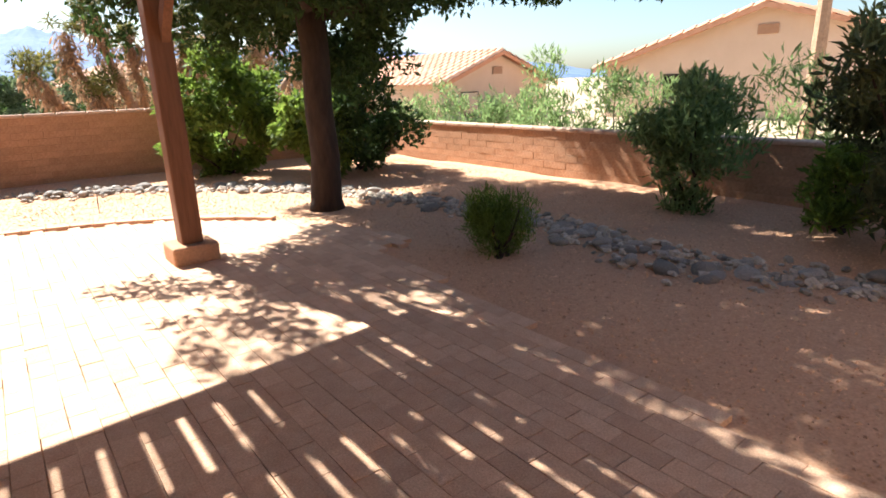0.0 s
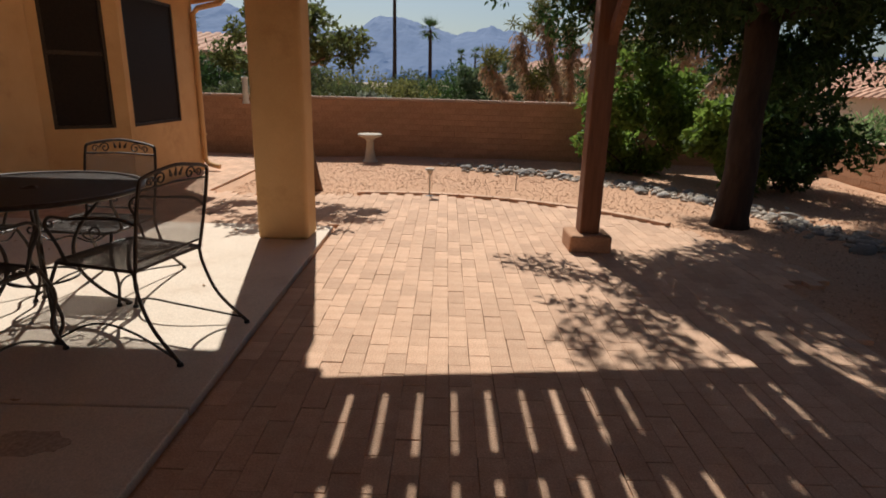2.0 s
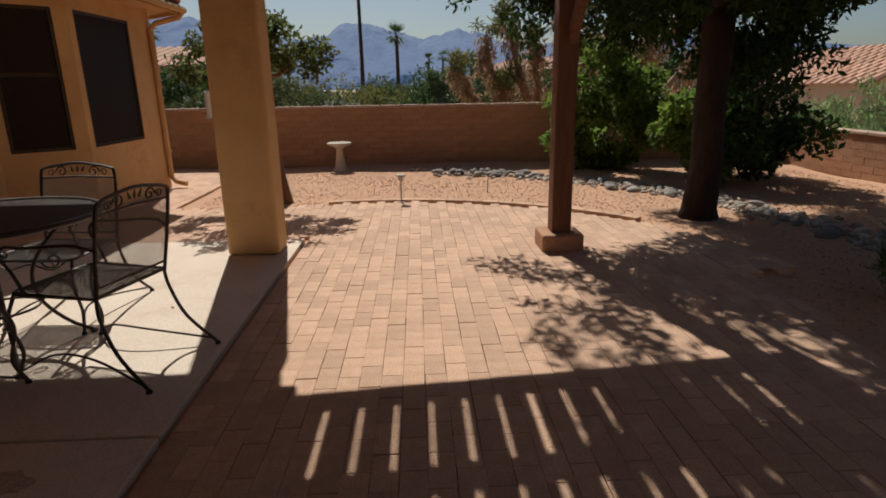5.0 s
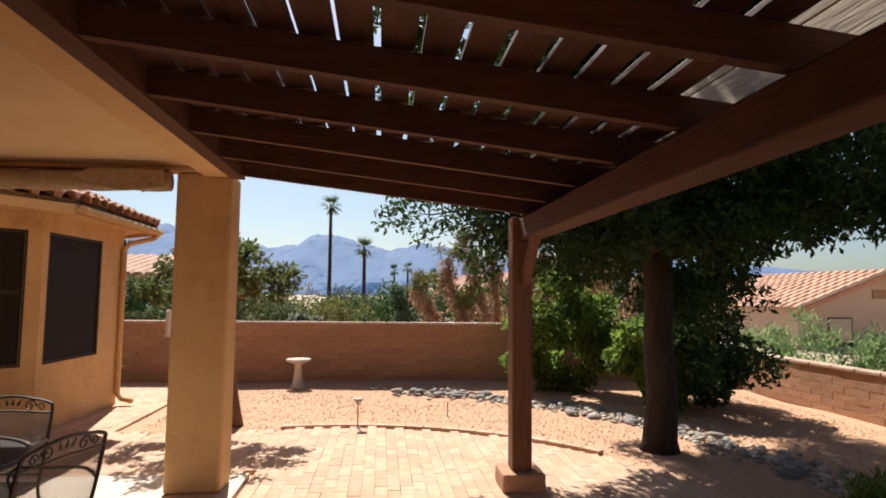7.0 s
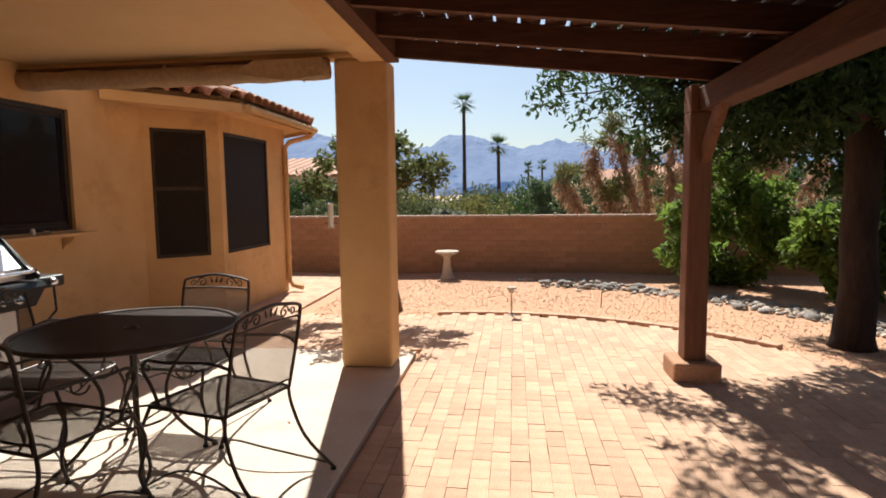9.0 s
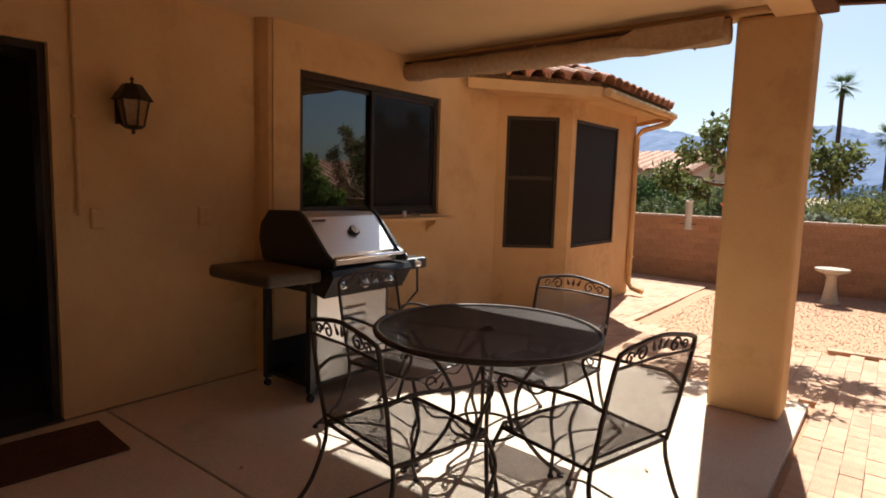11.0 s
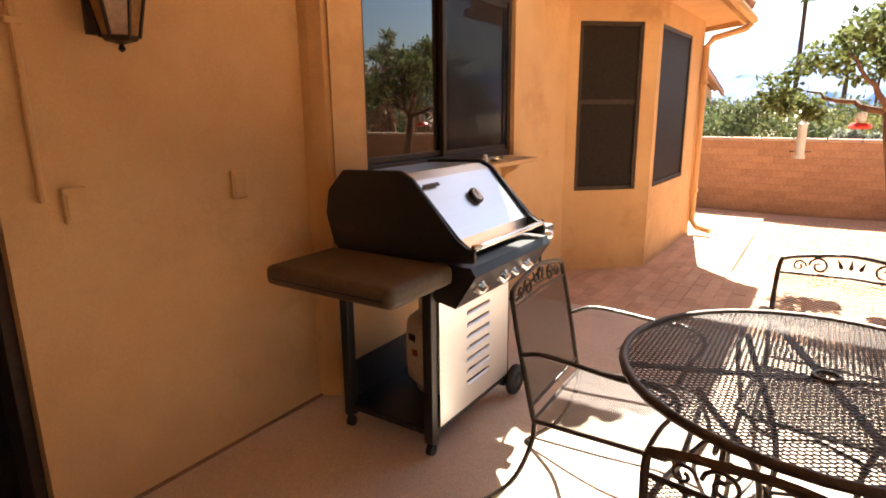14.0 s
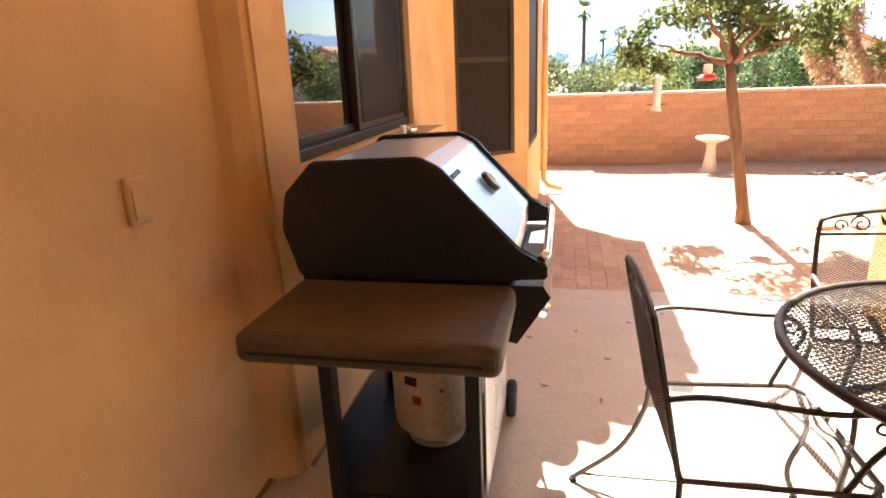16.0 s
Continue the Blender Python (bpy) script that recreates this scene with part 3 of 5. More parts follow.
def bay_roof():
    roof = thing("roof_bay", "small hipped clay barrel-tile roof over the bay", "roof", kind="structure")
    e = [Vector((-4.0, 5.42, 2.44)), Vector((-3.08, 6.42, 2.42)), Vector((-3.06, 8.55, 2.40)), Vector((-4.1, 9.6, 2.42))]
    r = [Vector((-4.5, 6.3, 2.86)), Vector((-4.45, 6.9, 2.92)), Vector((-4.45, 8.2, 2.92)), Vector((-4.5, 9.0, 2.86))]
    up = Vector((0, 0, 0.05))
    bm = bmesh.new()
    lo = [bm.verts.new(v) for v in e + r]
    hi = [bm.verts.new(v + up) for v in e + r]
    for i in range(3):
        for s, k in ((lo, 0), (hi, 1)):
            bm.faces.new((s[i], s[i + 1], s[5 + i], s[4 + i]))
        bm.faces.new((lo[i], lo[i + 1], hi[i + 1], hi[i]))
    part("roof_deck", bm, WOOD, roof)
    for i in range(3):
        a, b, c, d = e[i], e[i + 1], r[i + 1], r[i]
        L = (b - a).length
        cols = max(2, round(L / 0.2))
        along = (b - a).normalized()
        ys = ((c + d) / 2 - (a + b) / 2)
        nrm = along.cross(ys.normalized())
        for k in range(cols):
            f = (k + 0.5) / cols
            s0, s1 = a.lerp(b, f), d.lerp(c, f)
            dirn = (s1 - s0).normalized()
            x = dirn.cross(nrm).normalized()
            for j in range(3):
                o = s0 + dirn * (j * 0.34 - 0.05) + Vector((0, 0, 0.055 + 0.012 * j))
                m = Matrix((x, dirn, x.cross(dirn))).transposed().to_4x4()
                m.translation = o
                piece("tile", TILE_ME, roof, m)
        fa = bmesh.new()
        q = [Vector(v) for v in (a, b)]
        inn = Vector((-along.y, along.x, 0)) * 0.03
        vs = [fa.verts.new(p + o) for o in (Vector((0, 0, -0.10)), Vector((0, 0, 0.045))) for p in (q[0], q[1], q[1] + inn, q[0] + inn)]
        for f in ((0, 1, 5, 4), (1, 2, 6, 5), (2, 3, 7, 6), (3, 0, 4, 7), (0, 3, 2, 1), (4, 5, 6, 7)):
            fa.faces.new([vs[t] for t in f])
        part("fascia", fa, STUCCO, roof)
    # soffit
    so = bmesh.new()
    vs = [so.verts.new((p.x, p.y, 2.36)) for p in (e[0], e[1], e[2], e[3], BAY[3], BAY[2], BAY[1], BAY[0])]
    for i in range(3):
        so.faces.new((vs[i], vs[i + 1], vs[6 - i], vs[7 - i]))
    part("soffit", so, STUCCO, roof)
    g = thing("downspout", "peach painted gutter elbow and downspout on the bay corner", "downspout")
    pts = [(-3.02, 8.5, 2.36), (-3.02, 8.5, 2.3), (-3.06, 8.5, 2.26), (-3.36, 8.46, 2.18), (-3.42, 8.44, 2.1), (-3.42, 8.44, 0.16), (-3.36, 8.42, 0.09), (-3.2, 8.38, 0.06)]
    part("pipe", tube(pts, 0.035, 8), STUCCO, g)
    part("gutter", tube([(-3.02, 6.45, 2.37), (-3.0, 8.55, 2.35)], 0.045, 8), STUCCO, g)
    for z in (0.5, 1.7):
        part("strap", box(-3.46, 8.40, z, -3.38, 8.48, z + 0.02), STUCCO, g)


bay_roof()


# ---- pergola ----
def slope(x):
    return 2.42 - (x + 1.03) * 0.11


def pergola():
    p = thing("pergola", "brown stained timber pergola with a slatted roof", "pergola", kind="structure")
    y = 4.62
    while y > -2.2:
        rf = part("rafter", extrude([(-1.0, slope(-1.0)), (1.455, slope(1.455)), (1.455, slope(1.455) + 0.13), (-1.0, slope(-1.0) + 0.13)], "y", y - 0.025, y + 0.025), WOOD_X, p)
        y -= 0.6
    rng = random.Random(5)
    x, i = -0.98, 0
    while x < 1.17:
        z0 = slope(x) + 0.135
        w = 0.129 + rng.uniform(-0.006, 0.004)
        bm = box(x, -2.25, z0, x + w, 4.7, z0 + 0.022, 0.002)
        part("slat", bm, WOOD, p)
        x += 0.15
    part("ledger", box(-1.086, -2.28, 2.40, -0.984, 4.72, 2.58, 0.004), WOOD, p)
    part("beam", box(1.20, -2.28, 1.975, 1.37, 4.86, 2.148, 0.012), WOOD, p)
    for z in (2.06, 2.246, 2.432):
        part("top_board", box(1.46, -2.28, z, 1.49, 4.9, z + 0.18, 0.004), WEATHERED, p, "weathered unpainted board")
    # Wide slat added to keep sun off the far stretch of top boards.
    part("cover_slat", box(1.27, 2.62, slope(1.27) + 0.14, 1.455, 4.7, slope(1.27) + 0.162, 0.002), WOOD, p)
    part("post", box(1.14, 4.70, 0.14, 1.30, 4.87, 1.972, 0.012), POST, p)
    part("post_cheek", box(1.14, 4.70, 1.972, 1.197, 4.87, 2.16, 0.006), POST, p)
    part("knee_brace", extrude([(4.702, 1.60), (4.702, 1.74), (4.47, 1.974), (4.33, 1.974)], "x", 1.22, 1.28), POST, p)
    part("post_base", box(1.05, 4.62, -0.01, 1.39, 4.95, 0.14, 0.018), BLOCK, p, "low masonry footing")
    return p


pergola()


# ---- patio things ----
def patio_table():
    t = thing("patio_table", "round dark wrought-iron table with an expanded-metal top", "table", -2.10, 3.03, 0.012)
    R = 0.525
    part("rim", tube(arc((0, 0, 0.715), R, 0, 360, 40, (1, 0, 0), (0, 1, 0))[:-1], 0.014, 8, closed=True), IRON, t, smooth=True)
    tagged(part("mesh_top", lattice(-R, R, -R, R, 0.017, 0.003, lambda x, y: 0.03 ** 2 < x * x + y * y < R * R, 0.716, 0.0024), IRON, t), kind="stuff")
    part("umbrella_ring", tube(arc((0, 0, 0.718), 0.032, 0, 360, 16, (1, 0, 0), (0, 1, 0))[:-1], 0.008, 6, closed=True), IRON, t)
    for k in range(4):
        rib = box(0.03, -0.011, 0.703, R, 0.011, 0.712, 0.002)
        rib.transform(pose(0, 0, 0, 0, 0, 90 * k + 20))
        part("rib", rib, IRON, t)
    for k in range(4):
        a = radians(90 * k + 38)
        d = Vector((math.cos(a), math.sin(a), 0))
        up = Vector((0, 0, 1))
        pts = [d * 0.36 + up * 0.70, d * 0.30 + up * 0.62, d * 0.20 + up * 0.5, d * 0.15 + up * 0.38, d * 0.17 + up * 0.24, d * 0.27 + up * 0.1, d * 0.38 + up * 0.012]
        leg = part("leg", tube(flow(pts), 0.010, 7), IRON, t, smooth=True)
        part("scroll", tube(spiral(d * 0.25 + up * 0.45, 0.05, 0.012, 180, 560, 18, d, up), 0.006, 5), IRON, leg)
        part("foot", lathe([(0, 0), (0.018, 0), (0.018, 0.012), (0, 0.014)], 10, at=d * 0.38), IRON, leg)
    part("lower_ring", tube(arc((0, 0, 0.24), 0.165, 0, 360, 24, (1, 0, 0), (0, 1, 0))[:-1], 0.007, 6, closed=True), IRON, t)
    return t


patio_table()


def iron_chair(x, y, rz, lean, label):
    """Faces +y at rz = 0; the seat's middle is at x, y."""
    t = thing("patio_chair", label, "chair", x, y, 0.012, rz, "chairs round the patio table")
    w, d, h = 0.235, 0.23, 0.42
    back = [Vector((0, -d - 0.005 - lean * f, h + 0.45 * f)) for f in (0, 1)]

    def bk(u, f):
        return Vector((u, back[0].y + (back[1].y - back[0].y) * f, h + 0.45 * f))
    part("seat_frame", tube([(-w, -d, h), (w, -d, h), (w + 0.015, d - 0.04, h + 0.005), (w - 0.03, d, h), (-w + 0.03, d, h), (-w - 0.015, d - 0.04, h + 0.005)], 0.009, 6, closed=True), IRON, t)
    tagged(part("seat", lattice(-w, w, -d, d, 0.0095, 0.0015, lambda a, b: True, h, 0.0016), IRON, t), kind="stuff")
    frame_pts = [bk(-w + 0.01, 0), bk(-w, 0.5), bk(-w + 0.005, 0.9), bk(-w + 0.03, 0.97), bk(-0.12, 1.01), bk(0, 1.04), bk(0.12, 1.01), bk(w - 0.03, 0.97), bk(w - 0.005, 0.9), bk(w, 0.5), bk(w - 0.01, 0)]
    part("back_frame", tube(flow(frame_pts, 4), 0.009, 6), IRON, t)
    part("back_rail", tube([bk(-w, 0.84), bk(0, 0.86), bk(w, 0.84)], 0.006, 6), IRON, t)
    part("back_rail", tube([bk(-w, 0.1), bk(w, 0.1)], 0.006, 6), IRON, t)
    bm = lattice(-w, w, -0.17, 0.17, 0.0095, 0.0015, lambda a, b: True, 0, 0.0016)
    a, b = bk(0, 0.1), bk(0, 0.84)
    up = (b - a).normalized()
    m = Matrix((Vector((1, 0, 0)), up, Vector((1, 0, 0)).cross(up))).transposed().to_4x4()
    m.translation = (a + b) / 2
    bm.transform(m)
    tagged(part("backrest", bm, IRON, t), kind="stuff")
    ux, uv = Vector((1, 0, 0)), up
    for s in (-1, 1):
        part("scroll", tube(spiral(bk(s * 0.10, 0.925), 0.034, 0.008, 0 if s > 0 else 180, 470 if s > 0 else -290, 16, ux, uv), 0.0045, 5), IRON, t)
        part("scroll", tube(spiral(bk(s * 0.165, 0.91), 0.024, 0.006, 180 if s > 0 else 0, -250 if s > 0 else 430, 14, ux, uv), 0.004, 5), IRON, t)
        for q in (-0.6, 0.0, 0.6):
            if s > 0:
                part("leaf_ornament", extrude([(-0.008, 0), (0, 0.036), (0.008, 0), (0, -0.008)], "z", -0.003, 0.003), IRON, t).matrix_basis = Matrix.Translation(bk(q * 0.05, 0.935)) @ m.to_3x3().to_4x4() @ pose(0, 0, 0, 0, 0, -40 * q)
        arm = [bk(s * w, 0.50), bk(s * (w + 0.03), 0.53) + Vector((0, 0.10, 0.015)), Vector((s * (w + 0.04), 0.05, h + 0.235)), Vector((s * (w + 0.03), 0.17, h + 0.23)), Vector((s * (w + 0.02), 0.215, h + 0.18)), Vector((s * (w + 0.015), 0.17, h + 0.10)), Vector((s * (w + 0.01), 0.13, h))]
        ar = part("arm", tube(flow(arm), 0.008, 6), IRON, t)
        part("scroll", tube(spiral((s * (w + 0.026), 0.175, h + 0.20), 0.03, 0.006, 90, -300, 14, (0, 1, 0), (0, 0, 1)), 0.0045, 5), IRON, ar)
        part("leg", tube(flow([(s * (w - 0.005), d - 0.02, h), (s * (w + 0.01), d + 0.03, 0.28), (s * (w + 0.005), d - 0.01, 0.13), (s * (w + 0.02), d + 0.03, 0.012)]), 0.009, 7), IRON, t)
        part("leg", tube(flow([(s * (w - 0.01), -d, h), (s * w, -d - 0.01, 0.32), (s * (w + 0.01), -d - 0.08, 0.16), (s * (w + 0.03), -d - 0.23, 0.012)]), 0.009, 7), IRON, t)
        part("stretcher", tube(flow([(s * (w + 0.02), d + 0.02, 0.03), (s * (w - 0.05), 0.1, 0.10), (s * (w - 0.05), -0.12, 0.09), (s * (w + 0.03), -d - 0.22, 0.03)]), 0.006, 6), IRON, t)
        for yy in (d + 0.03, -d - 0.23):
            part("glide", lathe([(0, 0), (0.015, 0), (0.013, 0.014), (0, 0.016)], 8, at=(s * (w + (0.02 if yy > 0 else 0.03)), yy, 0)), RUBBER, t)
    part("apron_scroll", tube(flow([(-w + 0.02, d, h), (-0.12, d, h - 0.05), (0, d, h - 0.02), (0.12, d, h - 0.05), (w - 0.02, d, h)]), 0.005, 5), IRON, t)
    return t


iron_chair(-2.07, 3.50, 176, 0.09, "dark wrought-iron armchair standing beyond the round table")
iron_chair(-2.09, 2.46, -11, 0.07, "dark wrought-iron armchair with its back to the open patio")
iron_chair(-2.66, 3.12, -88, 0.09, "dark wrought-iron armchair between the table and the grill")
iron_chair(-1.55, 2.90, 75, 0.09, "dark wrought-iron armchair beside the stucco column in the sun")


def gas_grill():
    g = thing("gas_grill", "black and stainless gas grill, lid closed, on a wheeled cart", "grill", 0, 0, 0.012)
    y0, y1 = 3.06, 3.72
    prof = [(-3.93, 0.86), (-3.97, 1.0), (-3.95, 1.1), (-3.86, 1.19), (-3.56, 1.2), (-3.50, 1.17), (-3.30, 0.95), (-3.22, 0.91), (-3.22, 0.87), (-3.35, 0.86)]
    inner = [(-3.92, 0.87), (-3.95, 1.0), (-3.93, 1.09), (-3.85, 1.175), (-3.56, 1.185), (-3.51, 1.16), (-3.31, 0.945), (-3.31, 0.87)]
    lid = part("lid", extrude(inner, "y", y0 + 0.025, y1 - 0.025), STEEL, g, "brushed stainless lid")
    for a, b in ((y0, y0 + 0.025), (y1 - 0.025, y1)):
        bm = extrude(prof, "y", a, b)
        bmesh.ops.bevel(bm, geom=bm.edges[:], offset=0.005, segments=2, affect="EDGES")
        part("end_cap", bm, BLACK, lid, "black end cap")
    part("handle", tube([(-3.235, y0 + 0.02, 0.925), (-3.225, y0 + 0.06, 0.925), (-3.225, y1 - 0.06, 0.925), (-3.235, y1 - 0.02, 0.925)], 0.013, 10), CHROME, lid, "chrome bar handle", True)
    gd = part("gauge", lathe([(0, 0), (0.038, 0), (0.038, 0.012), (0.03, 0.016), (0, 0.016)], 24), BLACK, lid, "round temperature gauge")
    d1 = part("gauge_face", lathe([(0, 0.0165), (0.028, 0.0165), (0.028, 0.018), (0, 0.018)], 20), DIAL, gd)
    nd = part("needle", box(-0.002, -0.004, 0.0185, 0.002, 0.022, 0.02), LABEL_DARK, gd)
    nrm = Vector((0.225, 0, 0.2)).normalized()
    gm = nrm.to_track_quat("Z", "Y").to_matrix().to_4x4()
    gm.translation = (-3.415, 3.40, 1.068)
    gd.matrix_basis = gm
    lb = part("name_plate", box(-0.055, -0.008, 0, 0.055, 0.008, 0.003, 0.001), LABEL_DARK, lid, "small dark name plate")
    lm = Matrix((Vector((0, 1, 0)), nrm.cross(Vector((0, 1, 0))), nrm)).transposed().to_4x4()
    lm.translation = (-3.478, 3.16, 1.138)
    lb.matrix_basis = lm
    part("firebox", extrude([(-3.90, 0.70), (-3.93, 0.855), (-3.32, 0.855), (-3.36, 0.70)], "y", y0 + 0.02, y1 - 0.02), BLACK, g)
    panel = part("control_panel", extrude([(-3.40, 0.70), (-3.40, 0.853), (-3.23, 0.853), (-3.21, 0.82), (-3.30, 0.68)], "y", y0 - 0.005, y1 + 0.03), BLACK, g)
    fn = Vector((0.14, 0, -0.09)).normalized()
    for ky in (3.15, 3.34, 3.44, 3.56):
        r = 0.026 if ky != 3.44 else 0.012
        k = part("knob", lathe([(0, 0), (r + 0.006, 0), (r + 0.006, 0.006), (r, 0.01), (r * 0.9, 0.034), (0, 0.036)], 16), CHROME, panel, "chrome control knob", True)
        km = fn.to_track_quat("Z", "Y").to_matrix().to_4x4()
        km.translation = (-3.252, ky, 0.758)
        k.matrix_basis = km
    # side shelves
    bm = box(-3.92, 2.665, 0.782, -3.30, 3.05, 0.86, 0.026, seg=4)
    part("side_shelf", bm, SHELF, g, "moulded dark side shelf")
    part("shelf_seam", box(-3.88, 2.662, 0.812, -3.34, 2.68, 0.818), BLACK, g)
    rs = part("side_burner", box(-3.90, 3.75, 0.78, -3.30, 4.02, 0.86, 0.015, seg=2), BLACK, g, "black side burner shelf")
    k = part("burner_knob", lathe([(0, 0), (0.03, 0), (0.024, 0.01), (0.022, 0.034), (0, 0.036)], 16), CHROME, rs, smooth=True)
    km = Vector((1, 0, 0)).to_track_quat("Z", "Y").to_matrix().to_4x4()
    km.translation = (-3.30, 3.9, 0.82)
    k.matrix_basis = km
    # cart
    for lx in (-3.90, -3.45):
        for ly in (3.04, 3.68):
            leg = part("leg", box(lx, ly, 0.06, lx + 0.045, ly + 0.045, 0.80, 0.004), BLACK, g)
            if ly < 3.1:
                part("caster", tube([(lx + 0.008, ly + 0.022, 0.024), (lx + 0.034, ly + 0.022, 0.024)], 0.024, 14), RUBBER, leg)
                part("caster_fork", box(lx + 0.002, ly + 0.012, 0.03, lx + 0.006, ly + 0.032, 0.062), CHROME, leg)
    for lx in (-3.94, -3.40):
        wh = part("wheel", lathe([(0.018, -0.018), (0.07, -0.018), (0.078, -0.01), (0.078, 0.01), (0.07, 0.018), (0.018, 0.018), (0.018, -0.018)], 24), RUBBER, g, smooth=True)
        hub = part("hub", lathe([(0, -0.02), (0.03, -0.02), (0.03, 0.02), (0, 0.02)], 14), BLACK, wh)
        wm = Vector((1, 0, 0)).to_track_quat("Z", "Y").to_matrix().to_4x4()
        wm.translation = (lx + 0.02, 3.75, 0.078)
        wh.matrix_basis = wm
    part("top_rail", box(-3.86, 3.045, 0.70, -3.45, 3.08, 0.74), BLACK, g)
    part("bottom_shelf", box(-3.90, 3.05, 0.09, -3.41, 3.71, 0.12, 0.005), BLACK, g)
    door = part("door", pierced([3.085, 3.30, 3.50, 3.69], [0.13, *[v for q in range(7) for v in (0.24 + q * 0.055, 0.252 + q * 0.055)], 0.69], [(3.30, 3.50, 0.24 + q * 0.055, 0.252 + q * 0.055) for q in range(7)], 0.004, on_wall(-3.395)), STEEL, g, "stainless front panel with louvre slots")
    for q in range(7):
        part("louvre", extrude([(-3.394, 0.239 + q * 0.055), (-3.390, 0.234 + q * 0.055), (-3.394, 0.230 + q * 0.055)], "y", 3.30, 3.50), STEEL, door)
    part("back_panel", box(-3.90, 3.09, 0.12, -3.89, 3.68, 0.3), BLACK, g)
    part("hose", tube([(-3.36, 3.98, 0.78), (-3.37, 4.0, 0.6), (-3.45, 3.9, 0.45), (-3.6, 3.75, 0.5)], 0.008, 6), RUBBER, g)


gas_grill()


def propane_tank():
    t = thing("propane_tank", "white propane cylinder on the grill's bottom shelf", "gas cylinder", -3.63, 3.42, 0.133)
    part("body", lathe([(0, 0.02), (0.11, 0.03), (0.148, 0.07), (0.152, 0.12), (0.152, 0.28), (0.145, 0.34), (0.10, 0.38), (0, 0.39)], 28), WHITE, t, smooth=True)
    part("foot_ring", lathe([(0.10, 0), (0.105, 0), (0.105, 0.045), (0.10, 0.045), (0.10, 0)], 24), WHITE, t)
    part("collar", lathe([(0.085, 0.37), (0.09, 0.37), (0.09, 0.46), (0.085, 0.46), (0.085, 0.37)], 20), WHITE, t)
    part("valve", lathe([(0, 0.38), (0.018, 0.38), (0.018, 0.42), (0.03, 0.425), (0.03, 0.44), (0, 0.44)], 12), CHROME, t)
    for u, z, w, h, m in ((-0.05, 0.27, 0.045, 0.03, LABEL_DARK), (-0.03, 0.20, 0.03, 0.03, LABEL_RED), (0.06, 0.25, 0.014, 0.012, LABEL_RED)):
        p = part("label", box(-w / 2, -0.155, z, w / 2, -0.149, z + h), m, t)
        p.matrix_basis = pose(0, 0, 0, 0, 0, math.degrees(u / 0.152))


propane_tank()


def lantern():
    t = thing("wall_lantern", "dark bronze carriage lantern with amber glass on the stucco wall", "wall lamp", -4.10, 2.33, 1.63)
    part("back_plate", box(-0.118, -0.05, 0.06, -0.10, 0.05, 0.24, 0.004), BRONZE, t)
    part("bracket", tube([(-0.11, 0, 0.2), (-0.05, 0, 0.25), (0, 0, 0.28)], 0.008, 6), BRONZE, t)
    gl = bmesh.new()
    n = 6

    def ring(r, z, bm):
        return [bm.verts.new((r * math.cos(math.pi / 3 * k), r * math.sin(math.pi / 3 * k), z)) for k in range(n)]
    a, b = ring(0.052, 0.05, gl), ring(0.082, 0.19, gl)
    for k in range(n):
        gl.faces.new((a[k], a[(k + 1) % n], b[(k + 1) % n], b[k]))
    part("glass", gl, LAMP_GLASS, t)
    for k in range(n):
        c, s = math.cos(math.pi / 3 * k), math.sin(math.pi / 3 * k)
        part("bar", tube([(0.055 * c, 0.055 * s, 0.045), (0.086 * c, 0.086 * s, 0.195)], 0.006, 5), BRONZE, t)
    part("roof", lathe([(0.112, 0.19), (0.105, 0.2), (0.08, 0.235), (0.058, 0.27), (0.05, 0.28), (0, 0.285)], 6), BRONZE, t)
    part("finial", lathe([(0.012, 0.28), (0.006, 0.295), (0.013, 0.31), (0, 0.325)], 8), BRONZE, t)
    part("base", lathe([(0, 0.0), (0.012, 0.01), (0.006, 0.025), (0.045, 0.035), (0.06, 0.05), (0, 0.055)], 6), BRONZE, t)


lantern()


def ceiling_lamp():
    t = thing("ceiling_lamp", "white glass bowl lamp on a dark ceiling mount", "ceiling light", -3.16, 2.42, 2.27)
    part("bowl", lathe([(0, 0), (0.05, 0.004), (0.10, 0.03), (0.125, 0.075), (0.12, 0.1), (0, 0.1)], 24), WHITE, t, smooth=True)
    part("collar", lathe([(0.125, 0.1), (0.13, 0.105), (0.06, 0.13), (0.03, 0.15), (0.03, 0.2), (0.07, 0.215), (0.075, 0.229), (0, 0.229)], 20), BRONZE, t)


ceiling_lamp()


def electrics():
    c = thing("conduit", "painted electrical conduit running down the stucco wall", "conduit", W0, 2.075, 0)
    part("pipe", tube([(0.014, 0, 1.17), (0.014, 0, 2.5)], 0.012, 8), STUCCO, c)
    part("clip", box(0.0, -0.025, 1.7, 0.028, 0.025, 1.72, 0.003), STUCCO, c)
    for y, lab in ((2.17, "painted weatherproof socket box beside the conduit"), (2.81, "painted round-edged socket cover near the grill")):
        o = thing("outlet", lab, "socket", W0, y, 1.15)
        part("cover", box(0.0, -0.04, -0.06, 0.018, 0.04, 0.06, 0.008, seg=3), STUCCO, o)
        part("flap", box(0.018, -0.03, -0.045, 0.023, 0.03, 0.035, 0.002), STUCCO, o)


electrics()


